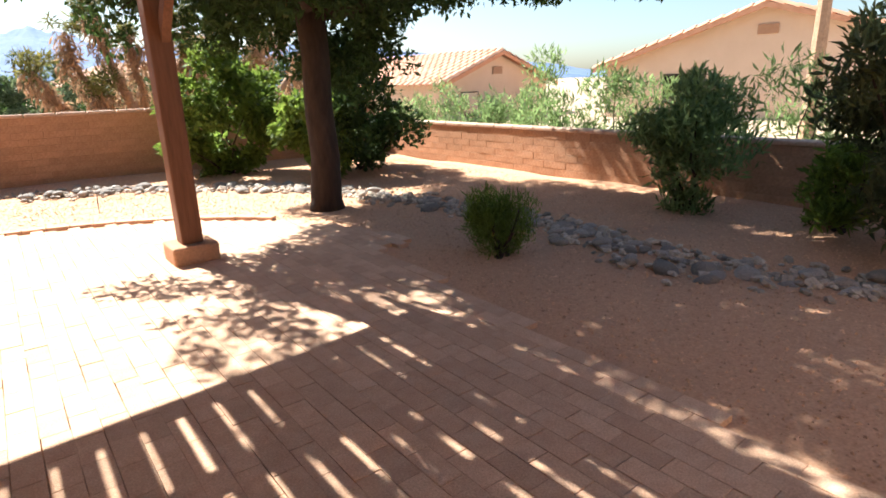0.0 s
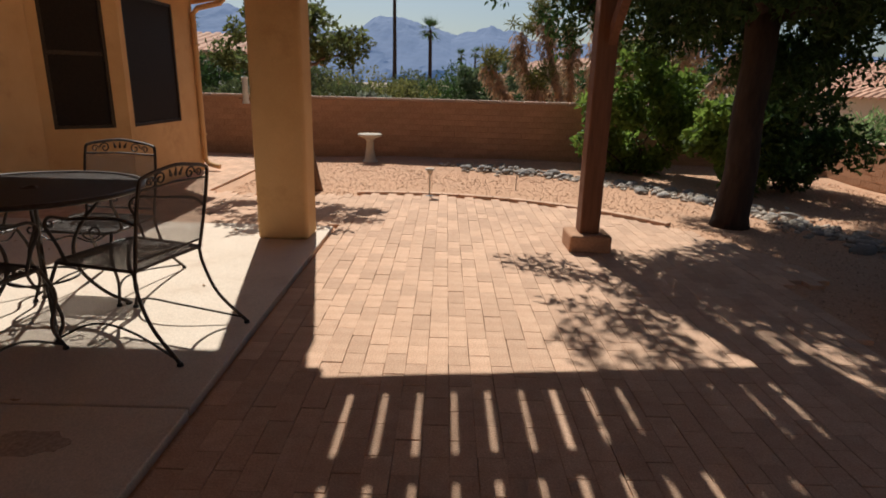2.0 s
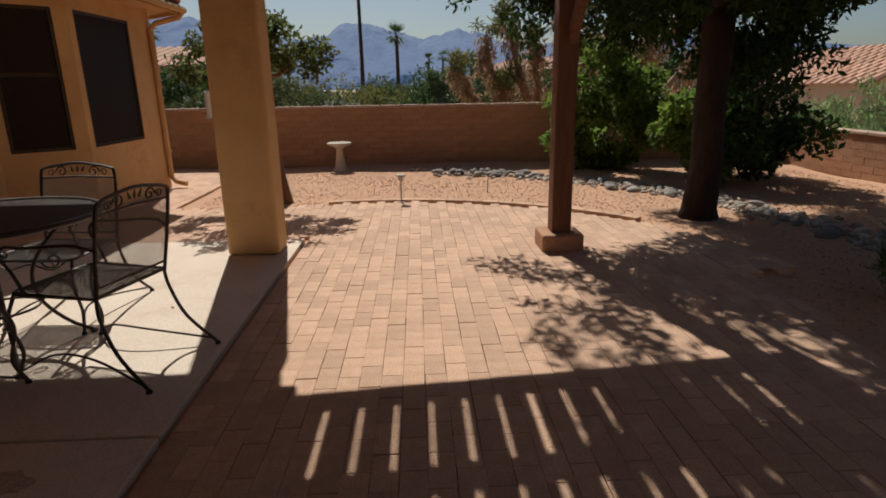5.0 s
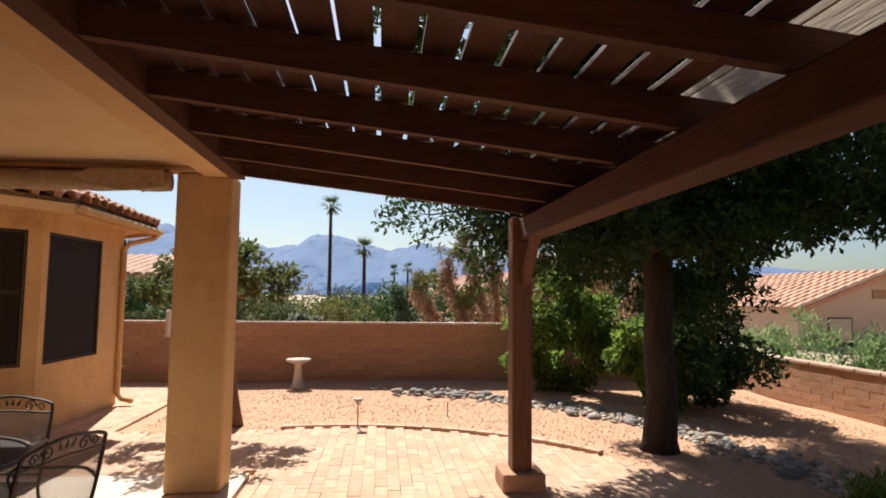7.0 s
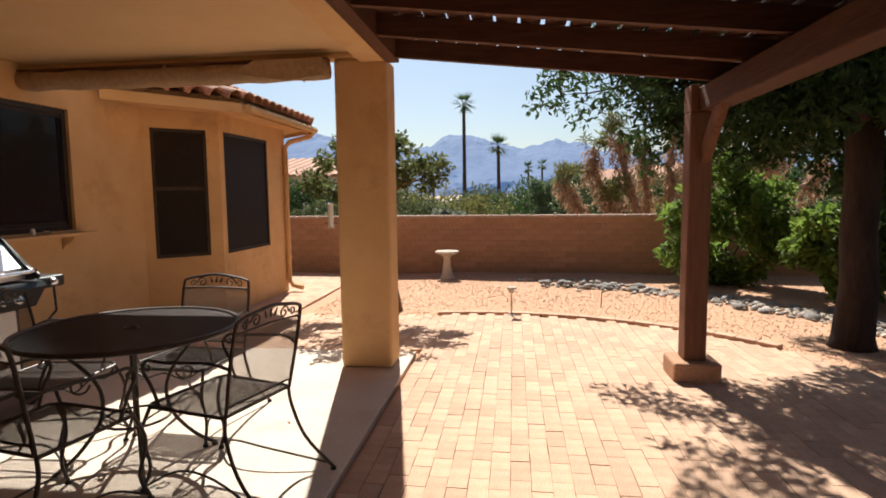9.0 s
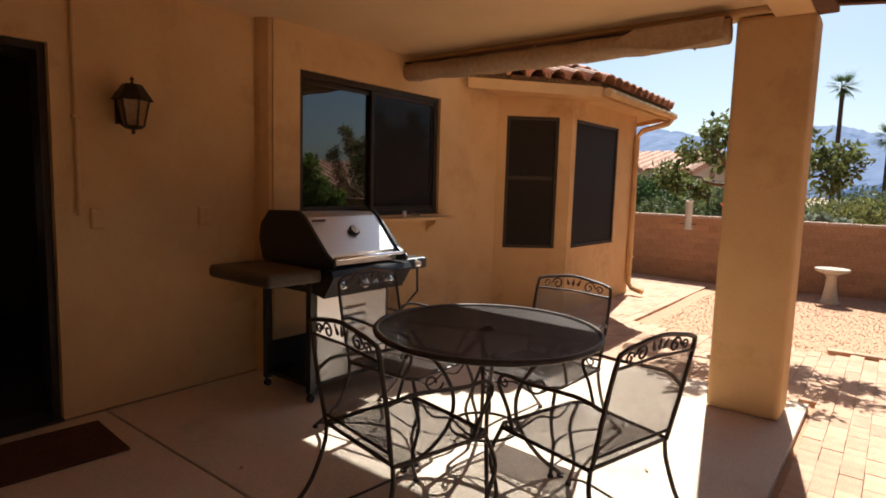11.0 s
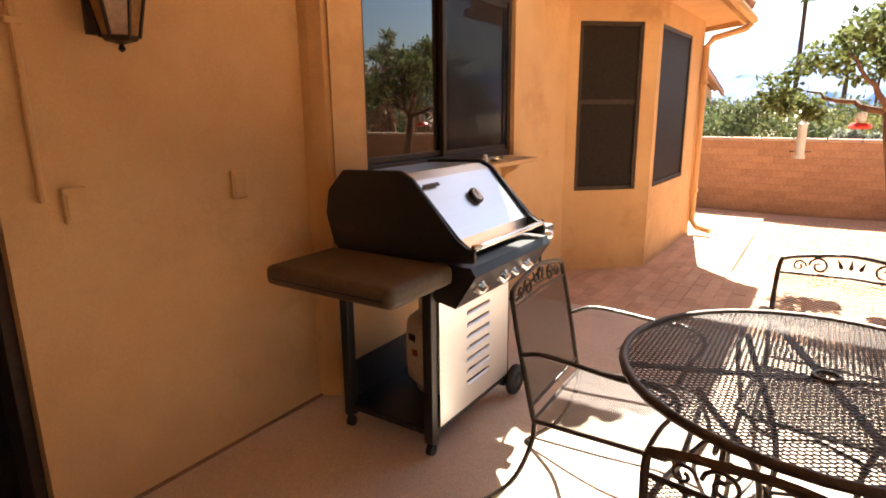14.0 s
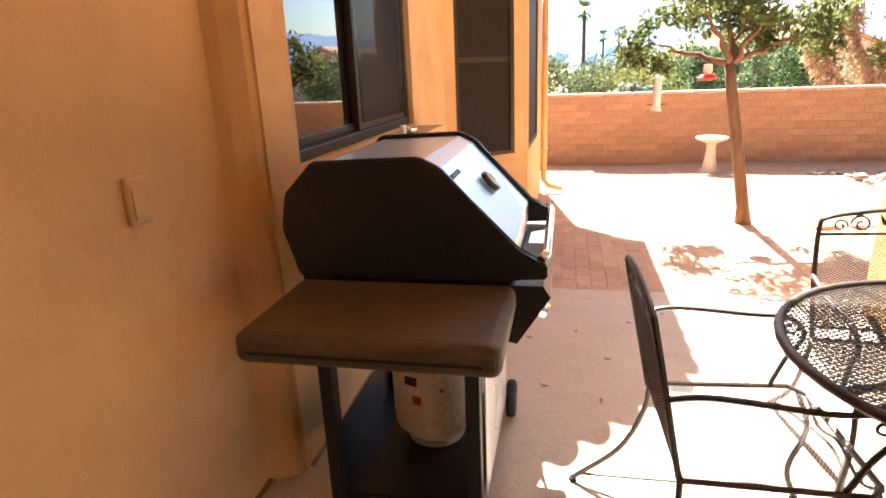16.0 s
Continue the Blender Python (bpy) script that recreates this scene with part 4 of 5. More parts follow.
def sill_shelf():
    s = thing("window_shelf", "peach painted shelf on brackets under the window", "shelf", W1, 0, 0)
    part("board", box(0.0, 3.55, 1.075, 0.17, 5.2, 1.105, 0.006), STUCCO, s)
    for y in (3.8, 4.95):
        part("bracket", extrude([(0.0, 0.95), (0.0, 1.074), (0.13, 1.074), (0.11, 1.04), (0.04, 1.0)], "y", y, y + 0.04), STUCCO, s)
    j = thing("small_jar", "small pale glass jar on the window shelf", "jar", W1 + 0.09, 4.55, 1.106)
    part("body", lathe([(0, 0), (0.017, 0), (0.019, 0.03), (0.014, 0.045), (0.014, 0.055), (0, 0.056)], 12), WHITE, j)
    d = thing("small_dish", "shallow metal dish on the window shelf", "dish", W1 + 0.09, 4.70, 1.106)
    part("bowl", lathe([(0, 0), (0.035, 0), (0.045, 0.018), (0.045, 0.03), (0.036, 0.03), (0.03, 0.01), (0, 0.008)], 16), CHROME, d)


sill_shelf()


def door_set():
    d = thing("door_1", "dark open patio doorway with a bronze frame", "door", kind="structure")
    for q in ((0.15, 0.19), (1.92, 1.96)):
        part("jamb", box(W0 - 0.16, q[0], 0.012, W0 - 0.04, q[1], 2.08, 0.004), BRONZE, d)
    part("head", box(W0 - 0.16, 0.19, 2.04, W0 - 0.04, 1.92, 2.08, 0.004), BRONZE, d)
    part("screen_panel", box(W0 - 0.10, 0.19, 0.03, W0 - 0.085, 1.02, 2.04), SCREEN, d)
    part("threshold", box(W0 - 0.2, 0.15, 0.0, W0 + 0.02, 1.96, 0.025, 0.004), BRONZE, d)
    m = thing("door_mat", "dark brown rough door mat on the slab", "mat", -3.72, 1.50, 0.013, -4)
    part("mat_body", box(-0.38, -0.55, 0, 0.10, 0.55, 0.014, 0.006), MAT_BROWN, m)


door_set()


def dry_leaves():
    rng = random.Random(12)
    me = None
    for x, y in ((-3.1, 4.6), (-2.95, 4.3), (-3.25, 4.0), (-2.8, 4.75), (-3.0, 3.9), (-2.3, 1.9), (-1.7, 2.2), (-2.7, 4.1), (-3.35, 4.5), (-1.5, 3.6), (-2.6, 4.9), (-3.0, 2.3)):
        if me is None:
            bm = bmesh.new()
            pts = [(0, -0.022, 0.004), (0.008, -0.008, 0), (0.009, 0.006, 0.001), (0, 0.024, 0.007), (-0.009, 0.006, 0.002), (-0.008, -0.008, 0.001)]
            top = [bm.verts.new((p[0], p[1], p[2] + 0.0012)) for p in pts]
            low = [bm.verts.new(p) for p in pts]
            bm.faces.new(top)
            bm.faces.new(low[::-1])
            for k in range(6):
                bm.faces.new((low[k], low[(k + 1) % 6], top[(k + 1) % 6], top[k]))
            me = bpy.data.meshes.new("dry_leaf")
            bm.to_mesh(me)
            bm.free()
            me.materials.append(BARK_PALE)
        o = new("dry_leaf", me)
        o.matrix_basis = pose(x, y, 0.0125, 0, 0, rng.uniform(0, 360))
        tagged(o, "small dry brown leaf fallen on the slab", "leaf", "dry leaves on the slab")


dry_leaves()


# ---- yard things ----
def bird_bath():
    t = thing("bird_bath", "pale cast-stone bird bath standing on the gravel", "bird bath", -1.25, 10.0, -0.04)
    part("pedestal", lathe([(0.000, 0.000), (0.131, 0.000), (0.131, 0.029), (0.098, 0.058), (0.070, 0.216), (0.057, 0.360), (0.082, 0.403), (0.000, 0.410)], 20), STONE, t, smooth=True)
    part("basin", lathe([(0.000, 0.396), (0.082, 0.403), (0.197, 0.446), (0.205, 0.475), (0.189, 0.482), (0.156, 0.461), (0.000, 0.439)], 26), STONE, t, smooth=True)


bird_bath()


def path_light():
    t = thing("path_light", "small pale garden path light on a stake", "garden light", -0.15, 6.93, -0.02)
    part("stake", tube([(0, 0, 0), (0, 0, 0.29)], 0.010, 8), STONE, t)
    part("base", lathe([(0, 0), (0.06, 0), (0.05, 0.02), (0, 0.025)], 12), BRONZE, t)
    part("head", lathe([(0, 0.28), (0.03, 0.28), (0.03, 0.32), (0.062, 0.325), (0.05, 0.345), (0, 0.355)], 14), STONE, t)
    s = thing("marker_stake", "thin metal stake in the gravel", "stake", 0.95, 7.55, -0.03)
    part("rod", tube([(0, 0, 0), (0.01, 0, 0.2)], 0.005, 6), BRONZE, s)


path_light()


def tree(name, label, x, y, z, limbs, blobs, count, size, leaf, bark=BARK, trunk=((0, 0, 0, 0.17), (0, 0, 1.4, 0.13)), seed=1, droop=0.0, slim=0.42):
    rng = random.Random(seed)
    t = thing(name, label, "tree" if "tree" in name or "palm" in name else "shrub", x, y, z)
    bm = tube([q[:3] for q in trunk], [q[3] for q in trunk], 12)
    for a, b, r0, r1 in limbs:
        limb(rng, a, b, r0, r1, bm=bm)
    part("trunk", bm, bark, t, smooth=True)
    leaves("crown", blobs, count, size, leaf, t, seed, droop, slim)
    return t


def big_tree():
    rng = random.Random(8)
    top = (0.0, 0, 2.0)
    limbs = []
    ends = [(-1.2, -0.1, 2.7), (-0.5, -0.8, 3.3), (0.5, -0.4, 3.5), (1.4, -0.9, 3.2), (2.2, 0.3, 3.3), (0.4, 0.9, 3.7), (-0.8, 0.9, 3.4), (1.2, 0.9, 3.0), (3.0, -0.7, 3.0)]
    for e in ends:
        limbs.append((top, e, 0.085, 0.03))
        for _ in range(2):
            f = (e[0] + rng.uniform(-0.7, 0.7), e[1] + rng.uniform(-0.7, 0.7), e[2] + rng.uniform(0.1, 0.9))
            limbs.append((e, f, 0.03, 0.008))
    blobs = []
    for e in ends:
        blobs += clumps(rng, (e[0] * 1.1, e[1] * 1.1, e[2] + 0.35), (1.0, 1.0, 0.75), 12, 0.36)
    low = ((-0.7, -0.2, 2.35), (0.9, -0.5, 2.5), (1.6, -0.2, 2.6), (2.4, -0.8, 2.75), (3.2, -0.4, 2.8), (1.9, 0.6, 2.6), (3.8, 0.6, 2.9), (1.6, -1.7, 2.5), (2.8, -1.8, 2.6), (3.6, -1.4, 2.7),
           (0.45, 0.4, 1.9), (0.7, 0.4, 1.7), (0.6, -1.3, 2.5), (4.2, -0.6, 3.0), (-0.5, 0.5, 2.2), (0.3, -0.4, 2.3), (-0.4, -0.5, 2.55), (0.7, 0.2, 2.3), (-0.9, 0.2, 2.3), (0.2, 0.6, 2.5))
    for c in low:
        blobs += clumps(rng, c, (0.7, 0.65, 0.4), 8, 0.28)
    spray = []
    # thin outer sprays towards the paving
    for c in ((-2.1, 0.1, 2.5), (-1.6, -0.3, 2.35), (-1.9, 0.5, 2.2), (-1.3, 0.4, 2.55), (-2.45, 0.5, 2.45), (-1.7, 0.2, 2.0), (-1.2, -0.2, 2.1), (-2.3, -0.2, 2.55)):
        spray += clumps(rng, c, (0.45, 0.42, 0.26), 9, 0.13)
        limbs.append(((-0.9, 0.1, 2.5), c, 0.02, 0.006))
    for cx in (-2.1, -0.9, 0.3, 1.5, 2.6, 3.6):
        for cy in (-1.9, -0.8, 0.3, 1.4) if cx > -2 else (-0.7, 0.3):
            blobs += clumps(rng, (cx, cy, 4.3 + 0.3 * math.sin(cx + cy)), (0.95, 0.95, 0.6), 6, 0.36)
    for cx in (-1.6, -0.6, 0.4):
        limbs.append(((-0.5, -0.8, 3.3), (cx, -1.5, 4.1), 0.035, 0.01))
    for q in ((-1.2, -0.8, 4.5), (1.5, -1.3, 4.5), (2.8, -1.8, 4.6), (3.5, -0.4, 4.5)):
        limbs.append(((0.5, -0.4, 3.5), q, 0.045, 0.012))
    t = tree("shade_tree", "large dark-leaved shade tree with a thick forked trunk", 2.93, 5.85, -0.05, limbs, blobs, 115000, 0.09, LEAF_DARK, BARK,
         ((0, 0, -0.05, 0.22), (0, 0, 0.12, 0.175), (0.03, 0, 0.6, 0.155), (0.0, 0, 1.1, 0.148), (0.02, 0, 1.6, 0.145), (0.0, 0, 2.0, 0.15), (0.0, 0, 2.2, 0.1)), 8, 0.5)
    leaves("outer_spray", spray, 3400, 0.075, LEAF_DARK, t, 9, 0.4)
    high = []
    for i in range(11):
        for j in range(7):
            cx, cy = -2.2 + 0.56 * i + rng.uniform(-0.2, 0.2), -2.9 + 0.5 * j + rng.uniform(-0.2, 0.2)
            if cx < -1.55 or cx > 1.5 or cx > 0.9 and cy < -1.4:
                continue
            high += clumps(rng, (cx, cy, 4.45 + 0.35 * math.sin(1.3 * cx + cy)), (0.35, 0.35, 0.3), 3, 0.27)
    for cx, cy in ((-2.9, -0.4), (-2.75, 0.2), (-2.5, -0.1), (-2.4, 0.5), (-2.3, -0.4)):
        high += clumps(rng, (cx, cy, 4.45), (0.3, 0.3, 0.2), 2, 0.17)
    for i in range(5):
        for j in range(6):
            high += clumps(rng, (-0.7 + 0.56 * i + rng.uniform(-0.2, 0.2), 0.7 + 0.55 * j + rng.uniform(-0.2, 0.2), 4.2), (0.35, 0.35, 0.4), 4, 0.26)
    leaves("upper_crown", high, 58000, 0.095, LEAF_DARK, t, 10, 0.4)


big_tree()


def sapling():
    rng = random.Random(4)
    limbs = [((-0.26, 0, 1.42), q, 0.03, 0.008) for q in ((-0.85, 0.1, 1.6), (-0.6, -0.3, 1.9), (-0.3, 0.2, 2.1), (0.05, -0.2, 1.9), (0.35, 0.1, 1.65), (-0.1, 0.35, 1.8))]
    blobs = []
    for a in limbs:
        blobs += clumps(rng, a[1], (0.33, 0.33, 0.22), 9, 0.12)
    tree("citrus_tree", "young citrus tree with a bare slim trunk and airy crown", -1.55, 7.22, -0.03, limbs, blobs, 4800, 0.068, LEAF_CITRUS, BARK_BROWN,
         ((0.0, 0, -0.03, 0.075), (-0.02, 0, 0.15, 0.055), (-0.12, 0, 0.7, 0.05), (-0.22, 0, 1.2, 0.045), (-0.26, 0, 1.45, 0.042)), 4, slim=0.5)
    f = thing("bird_feeder", "pale tube bird feeder hanging from the young tree", "bird feeder", -2.38, 7.25, 1.0)
    part("tube", lathe([(0, 0), (0.045, 0), (0.04, 0.03), (0.035, 0.04), (0.035, 0.29), (0.045, 0.3), (0, 0.33)], 14), WHITE, f)
    part("perch", tube([(-0.08, 0, 0.06), (0.08, 0, 0.06)], 0.005, 5), BRONZE, f)
    part("hanger", tube([(0, 0, 0.32), (0.0, 0, 0.62)], 0.003, 4), BRONZE, f)
    h = thing("hummingbird_feeder", "red nectar feeder hanging under the young tree", "bird feeder", -1.98, 7.2, 1.26)
    part("saucer", lathe([(0, 0), (0.07, 0.0), (0.085, 0.02), (0.06, 0.045), (0, 0.05)], 16), RED, h)
    part("bottle", lathe([(0.03, 0.045), (0.04, 0.08), (0.035, 0.13), (0, 0.14)], 12), DIAL, h)
    part("hanger", tube([(0, 0, 0.13), (0.0, 0, 0.32)], 0.003, 4), BRONZE, h)


sapling()


def shrub(name, label, x, y, z, blobs, count, size, leaf, seed, droop=0.0, slim=0.42, stems=6, cat="shrub", bark=BARK):
    rng = random.Random(seed)
    t = thing(name, label, cat, x, y, z)
    bm = bmesh.new()
    tops = rng.sample(blobs, min(stems, len(blobs)))
    for b in tops:
        limb(rng, (rng.uniform(-0.06, 0.06), rng.uniform(-0.06, 0.06), 0), b[0], 0.02, 0.006, 5, 0.05, bm)
    part("stem", bm, bark, t)
    leaves("foliage", blobs, count, size, leaf, t, seed, droop, slim)
    return t


def bush(x, y, rx, ry, h, label, leaf, count, size, seed, n=22, r=0.2, name="shrub", z=-0.04, droop=-0.4, slim=0.4):
    rng = random.Random(seed)
    return shrub(name, label, x, y, z, clumps(rng, (0, 0, h * 0.55), (rx, ry, h * 0.5), n, r), count, size, leaf, seed, droop, slim)


bush(3.05, 3.2, 0.19, 0.19, 0.42, "low rounded fine-leaved green shrub on the gravel", LEAF_BRIGHT, 8000, 0.06, 11, 30, 0.13, droop=-1.6, slim=0.10)
bush(5.48, 3.1, 0.36, 0.42, 1.15, "upright oleander-like shrub in front of the block wall", LEAF_HEDGE, 4500, 0.12, 12, 24, 0.19, droop=-1.2, slim=0.2)
bush(5.5, 1.75, 0.35, 0.4, 0.7, "bright yellow-green shrub by the block wall", LEAF_BRIGHT, 2000, 0.10, 13, 14, 0.15, droop=-0.8, slim=0.25)
bush(4.75, 1.0, 0.6, 0.5, 2.0, "tall dense grey-green shrub filling the yard corner", LEAF_OLIVE, 9000, 0.10, 14, 38, 0.24, droop=-0.8, slim=0.25)
bush(3.1, 9.5, 0.85, 0.6, 1.85, "dense green citrus shrub with bright tips in the wall corner", LEAF_BRIGHT, 7500, 0.12, 15, 46, 0.2, droop=0.2, slim=0.5)
bush(4.7, 8.2, 0.95, 0.8, 1.75, "dense dark green shrub behind the shade tree", LEAF_DARK, 8000, 0.10, 16, 34, 0.28, slim=0.5)
bush(3.9, 7.9, 0.45, 0.4, 1.35, "sunlit bright green citrus shrub beside the shade tree", LEAF_BRIGHT, 4200, 0.12, 17, 24, 0.18, droop=0.3, slim=0.5)


# ---- beyond the walls ----
def hedge():
    for i in range(9):
        y = 0.6 + i * 1.25
        bush(7.9 + 0.3 * math.sin(i * 2.3), y, 0.6, 0.75, 1.75 + 0.25 * math.sin(i * 1.7), "tall pale green oleander hedge bush outside the wall", LEAF_HEDGE, 2600, 0.15, 30 + i, 18, 0.26, "hedge_bush", -0.55, -1.2, 0.16)


hedge()
for i, (x, y, w, h, leaf, lab) in enumerate((
        (-3.4, 17.0, 1.3, 2.1, LEAF_OLIVE, "olive green desert shrub beyond the wall"), (-1.2, 19.0, 1.2, 1.9, LEAF_YELLOW, "yellow-green desert shrub beyond the wall"),
        (0.2, 22.0, 1.6, 2.2, LEAF_DARK, "dark green desert shrub beyond the wall"), (1.55, 21.0, 1.0, 2.9, LEAF_SAGE, "tall feathery grey-green desert tree beyond the wall"),
        (-6.5, 18.0, 1.6, 2.4, LEAF_DARK, "dark green hedge before the neighbouring house"), (-9.0, 17.0, 1.5, 2.3, LEAF_BRIGHT, "bright green shrub before the neighbouring house"),
        (4.8, 18.0, 1.2, 1.6, LEAF_YELLOW, "yellow-green desert shrub beyond the wall"), (-1.85, 14.6, 0.5, 1.6, LEAF_GREY, "silvery grey shrub just beyond the wall"),
        (-4.9, 14.6, 0.9, 1.7, LEAF_OLIVE, "olive green shrub just beyond the wall"), (1.3, 15.5, 0.9, 1.4, LEAF_YELLOW, "yellow-green shrub just beyond the wall"),
        (6.5, 15.5, 1.6, 2.4, LEAF_DARK, "dark green tree beyond the wall corner"), (-0.6, 30, 2.4, 2.6, LEAF_OLIVE, "distant olive green desert shrub"),
        (6.0, 32, 3.0, 3.0, LEAF_DARK, "distant dark green desert trees"), (-7.0, 34, 3.0, 2.6, LEAF_YELLOW, "distant yellow-green desert shrub"), (10.0, 20, 2.5, 2.6, LEAF_OLIVE, "olive green desert shrub beyond the wall corner"))):
    bush(x, y, w, w * 0.9, h * (0.95 if y < 25 else 0.72), lab, leaf, 6500, 0.12 if y < 25 else 0.2, 50 + i, 26, 0.32 * w, "desert_shrub", -0.55, -0.5, 0.45)


def pale_tree():
    """A many-armed yucca: thick tan limbs hung with dead leaves, sparse green tips."""
    rng = random.Random(21)
    limbs, skirts, blobs = [], [], []
    tips = [(-1.7, -0.2, 1.7), (-1.3, 0.3, 2.4), (-0.8, -0.3, 2.7), (-0.2, 0.2, 2.4), (0.3, -0.2, 3.0), (0.9, 0.1, 2.6), (1.5, 0.2, 3.1), (2.1, 0.0, 2.5), (2.8, 0.1, 2.9), (3.1, -0.1, 2.1), (-1.0, -0.4, 1.3), (0.5, -0.4, 2.0), (1.5, -0.3, 1.8)]
    for q in tips:
        mid = (q[0] * 0.62, q[1], 0.7 + (q[2] - 0.7) * 0.45)
        end = (q[0] * 1.08 + rng.uniform(-0.15, 0.15), q[1], q[2] + 0.55)
        limbs += [((0.1, 0, 0.6), mid, 0.12, 0.08), (mid, q, 0.08, 0.055), (q, end, 0.055, 0.03)]
        for a, b in ((mid, q), (q, end)):
            for k in range(5):
                f = (k + 0.5) / 5
                c = tuple(a[i] + (b[i] - a[i]) * f for i in range(3))
                skirts.append(((c[0] + rng.uniform(-0.06, 0.06), c[1], c[2] - 0.08), (0.2, 0.2, 0.17)))
        blobs += clumps(rng, (end[0], end[1], end[2] + 0.12), (0.26, 0.26, 0.2), 4, 0.15)
    t = tree("desert_tree", "many-armed yucca tree with shaggy tan limbs and green tips", 2.9, 13.2, -0.55, limbs, blobs, 5200, 0.16, LEAF_YELLOW, BARK_PALE, ((0, 0, -0.05, 0.34), (0.05, 0, 0.4, 0.28), (0.1, 0, 0.75, 0.24)), 21, -0.2, 0.16)
    leaves("dead_skirt", skirts, 10000, 0.18, LEAF_TAN, t, 22, 1.6, 0.18)["label"] = "drooping dead tan leaves"


pale_tree()


def palm(x, y, h, seed, crown=1.2, bark=BARK):
    rng = random.Random(seed)
    t = thing("fan_palm", "slender fan palm with a thin trunk standing far off", "palm tree", x, y, -0.55, group="distant palms")
    H = h + 0.55
    part("trunk", tube([(0, 0, 0), (0.03, 0, H * 0.4), (0.0, 0, H)], [0.22 * crown, 0.17 * crown, 0.14 * crown], 8), bark, t)
    verts, faces = [], []
    for k in range(34):
        a = rng.uniform(0, 2 * math.pi)
        e = rng.uniform(-0.9, 1.2)
        d = Vector((math.cos(a) * math.cos(e), math.sin(a) * math.cos(e), math.sin(e)))
        s = d.cross(Vector((0, 0, 1))).normalized()
        o = Vector((0, 0, H)) + d * 0.5 * crown
        for j in range(7):
            q = (j - 3) / 3
            tip = o + (d + s * q * 0.8 - Vector((0, 0, 0.25 * abs(q)))).normalized() * crown * (0.95 - 0.2 * abs(q))
            b = s * 0.05 * crown
            i = len(verts)
            verts += [tuple(o - b + s * q * 0.1), tuple(o + b + s * q * 0.1), tuple(tip)]
            faces.append((i, i + 1, i + 2))
        i = len(verts)
        b = s * 0.03
        verts += [(0, 0, H - 0.1), tuple(o - b), tuple(o + b)]
        faces.append((i, i + 1, i + 2))
    pydata("fronds", verts, faces, LEAF_DARK, t)


palm(-5.2, 60, 10.6, 1, 1.1)
palm(-1.7, 60, 6.2, 2, 1.1)
palm(2.3, 100, 5.6, 3, 1.05)
palm(4.6, 100, 6.1, 4, 1.05)
palm(9.8, 106, 5.3, 5, 1.05)
palm(14.0, 5.3, 7.0, 6, 0.8, BARK_PALE)
palm(-40.0, 95, 10, 7, 1.6)


def gable_house(name, label, x, y, rz, w, d, hw, hr, z=-0.55, extra=True):
    """w across the gable, d along the ridge; the gable end faces -y."""
    t = thing(name, label, "house", x, y, z, rz)
    part("wall", extrude([(-w / 2, 0), (w / 2, 0), (w / 2, hw), (0, hr), (-w / 2, hw)], "y", 0, d), FAR_STUCCO, t)
    o = 0.45
    sl = (hr - hw) / (w / 2)
    verts, faces = [], []
    for s in (-1, 1):
        for k in range(int(d / 0.45) + 3):
            y0 = -0.5 + k * 0.45
            for j in range(int((w / 2 + o) / 0.5) + 1):
                a0, a1 = j * 0.5, min((j + 1) * 0.5 + 0.05, w / 2 + o)
                i = len(verts)
                za, zb = hr - a0 * sl + 0.16, hr - a1 * sl + 0.10
                for u, zz in ((a0, za), (a1, zb)):
                    for q, lift in ((0, -0.02), (0.11, 0.08), (0.33, 0.08), (0.45, -0.02)):
                        verts.append((s * u, y0 + q, zz + lift))
                for q in range(3):
                    faces.append((i + q, i + q + 1, i + q + 5, i + q + 4))
    rf = pydata("roof", verts, faces, FAR_TILE, t)
    part("fascia", extrude([(-w / 2 - o, hw - o * sl - 0.12), (0, hr - 0.1), (w / 2 + o, hw - o * sl - 0.12), (w / 2 + o, hw - o * sl + 0.05), (0, hr + 0.09), (-w / 2 - o, hw - o * sl + 0.05)], "y", -0.5, -0.4), TILE, t)
    part("vent", box(-0.35, -0.06, hr - 1.0, 0.35, -0.01, hr - 0.65, 0.01), MORTAR, t)
    win = part("window", box(-w / 4 - 0.6, -0.03, hw - 1.6, -w / 4 + 0.6, 0.0, hw - 0.4), BRONZE, t)
    part("pane", box(-w / 4 - 0.54, -0.035, hw - 1.54, -w / 4 + 0.54, -0.031, hw - 0.46), GLASS, win)
    return t


gable_house("neighbour_house", "large pale stucco neighbouring house with a tiled gable roof", 23.5, 10.6, -90 + 8, 13.0, 16, 2.2, 4.1)
gable_house("neighbour_house", "smaller pale stucco house with an orange tiled gable roof", 21.0, 22.5, 5, 8.0, 11, 1.7, 3.1)
low_house = gable_house("neighbour_house", "low stucco house with an orange tile roof and pale porch posts", -7.3, 28.5, 90, 9.0, 12, 2.75, 3.6)
for py in (0.3, 1.5, 2.7):
    part("porch_post", box(-4.95, py, 0, -4.8, py + 0.15, 2.6, 0.01), WHITE, low_house, "pale painted porch post")
# Dark panel stands for the shade in the porch recess.
part("porch_opening", box(-4.55, 0.6, 0.2, -4.5, 2.4, 2.3), BRONZE, low_house, "dark panel standing for the shaded porch recess")
gable_house("neighbour_house", "distant stucco house with a tile roof", 14.0, 48.0, 20, 10.0, 14, 2.4, 4.0)


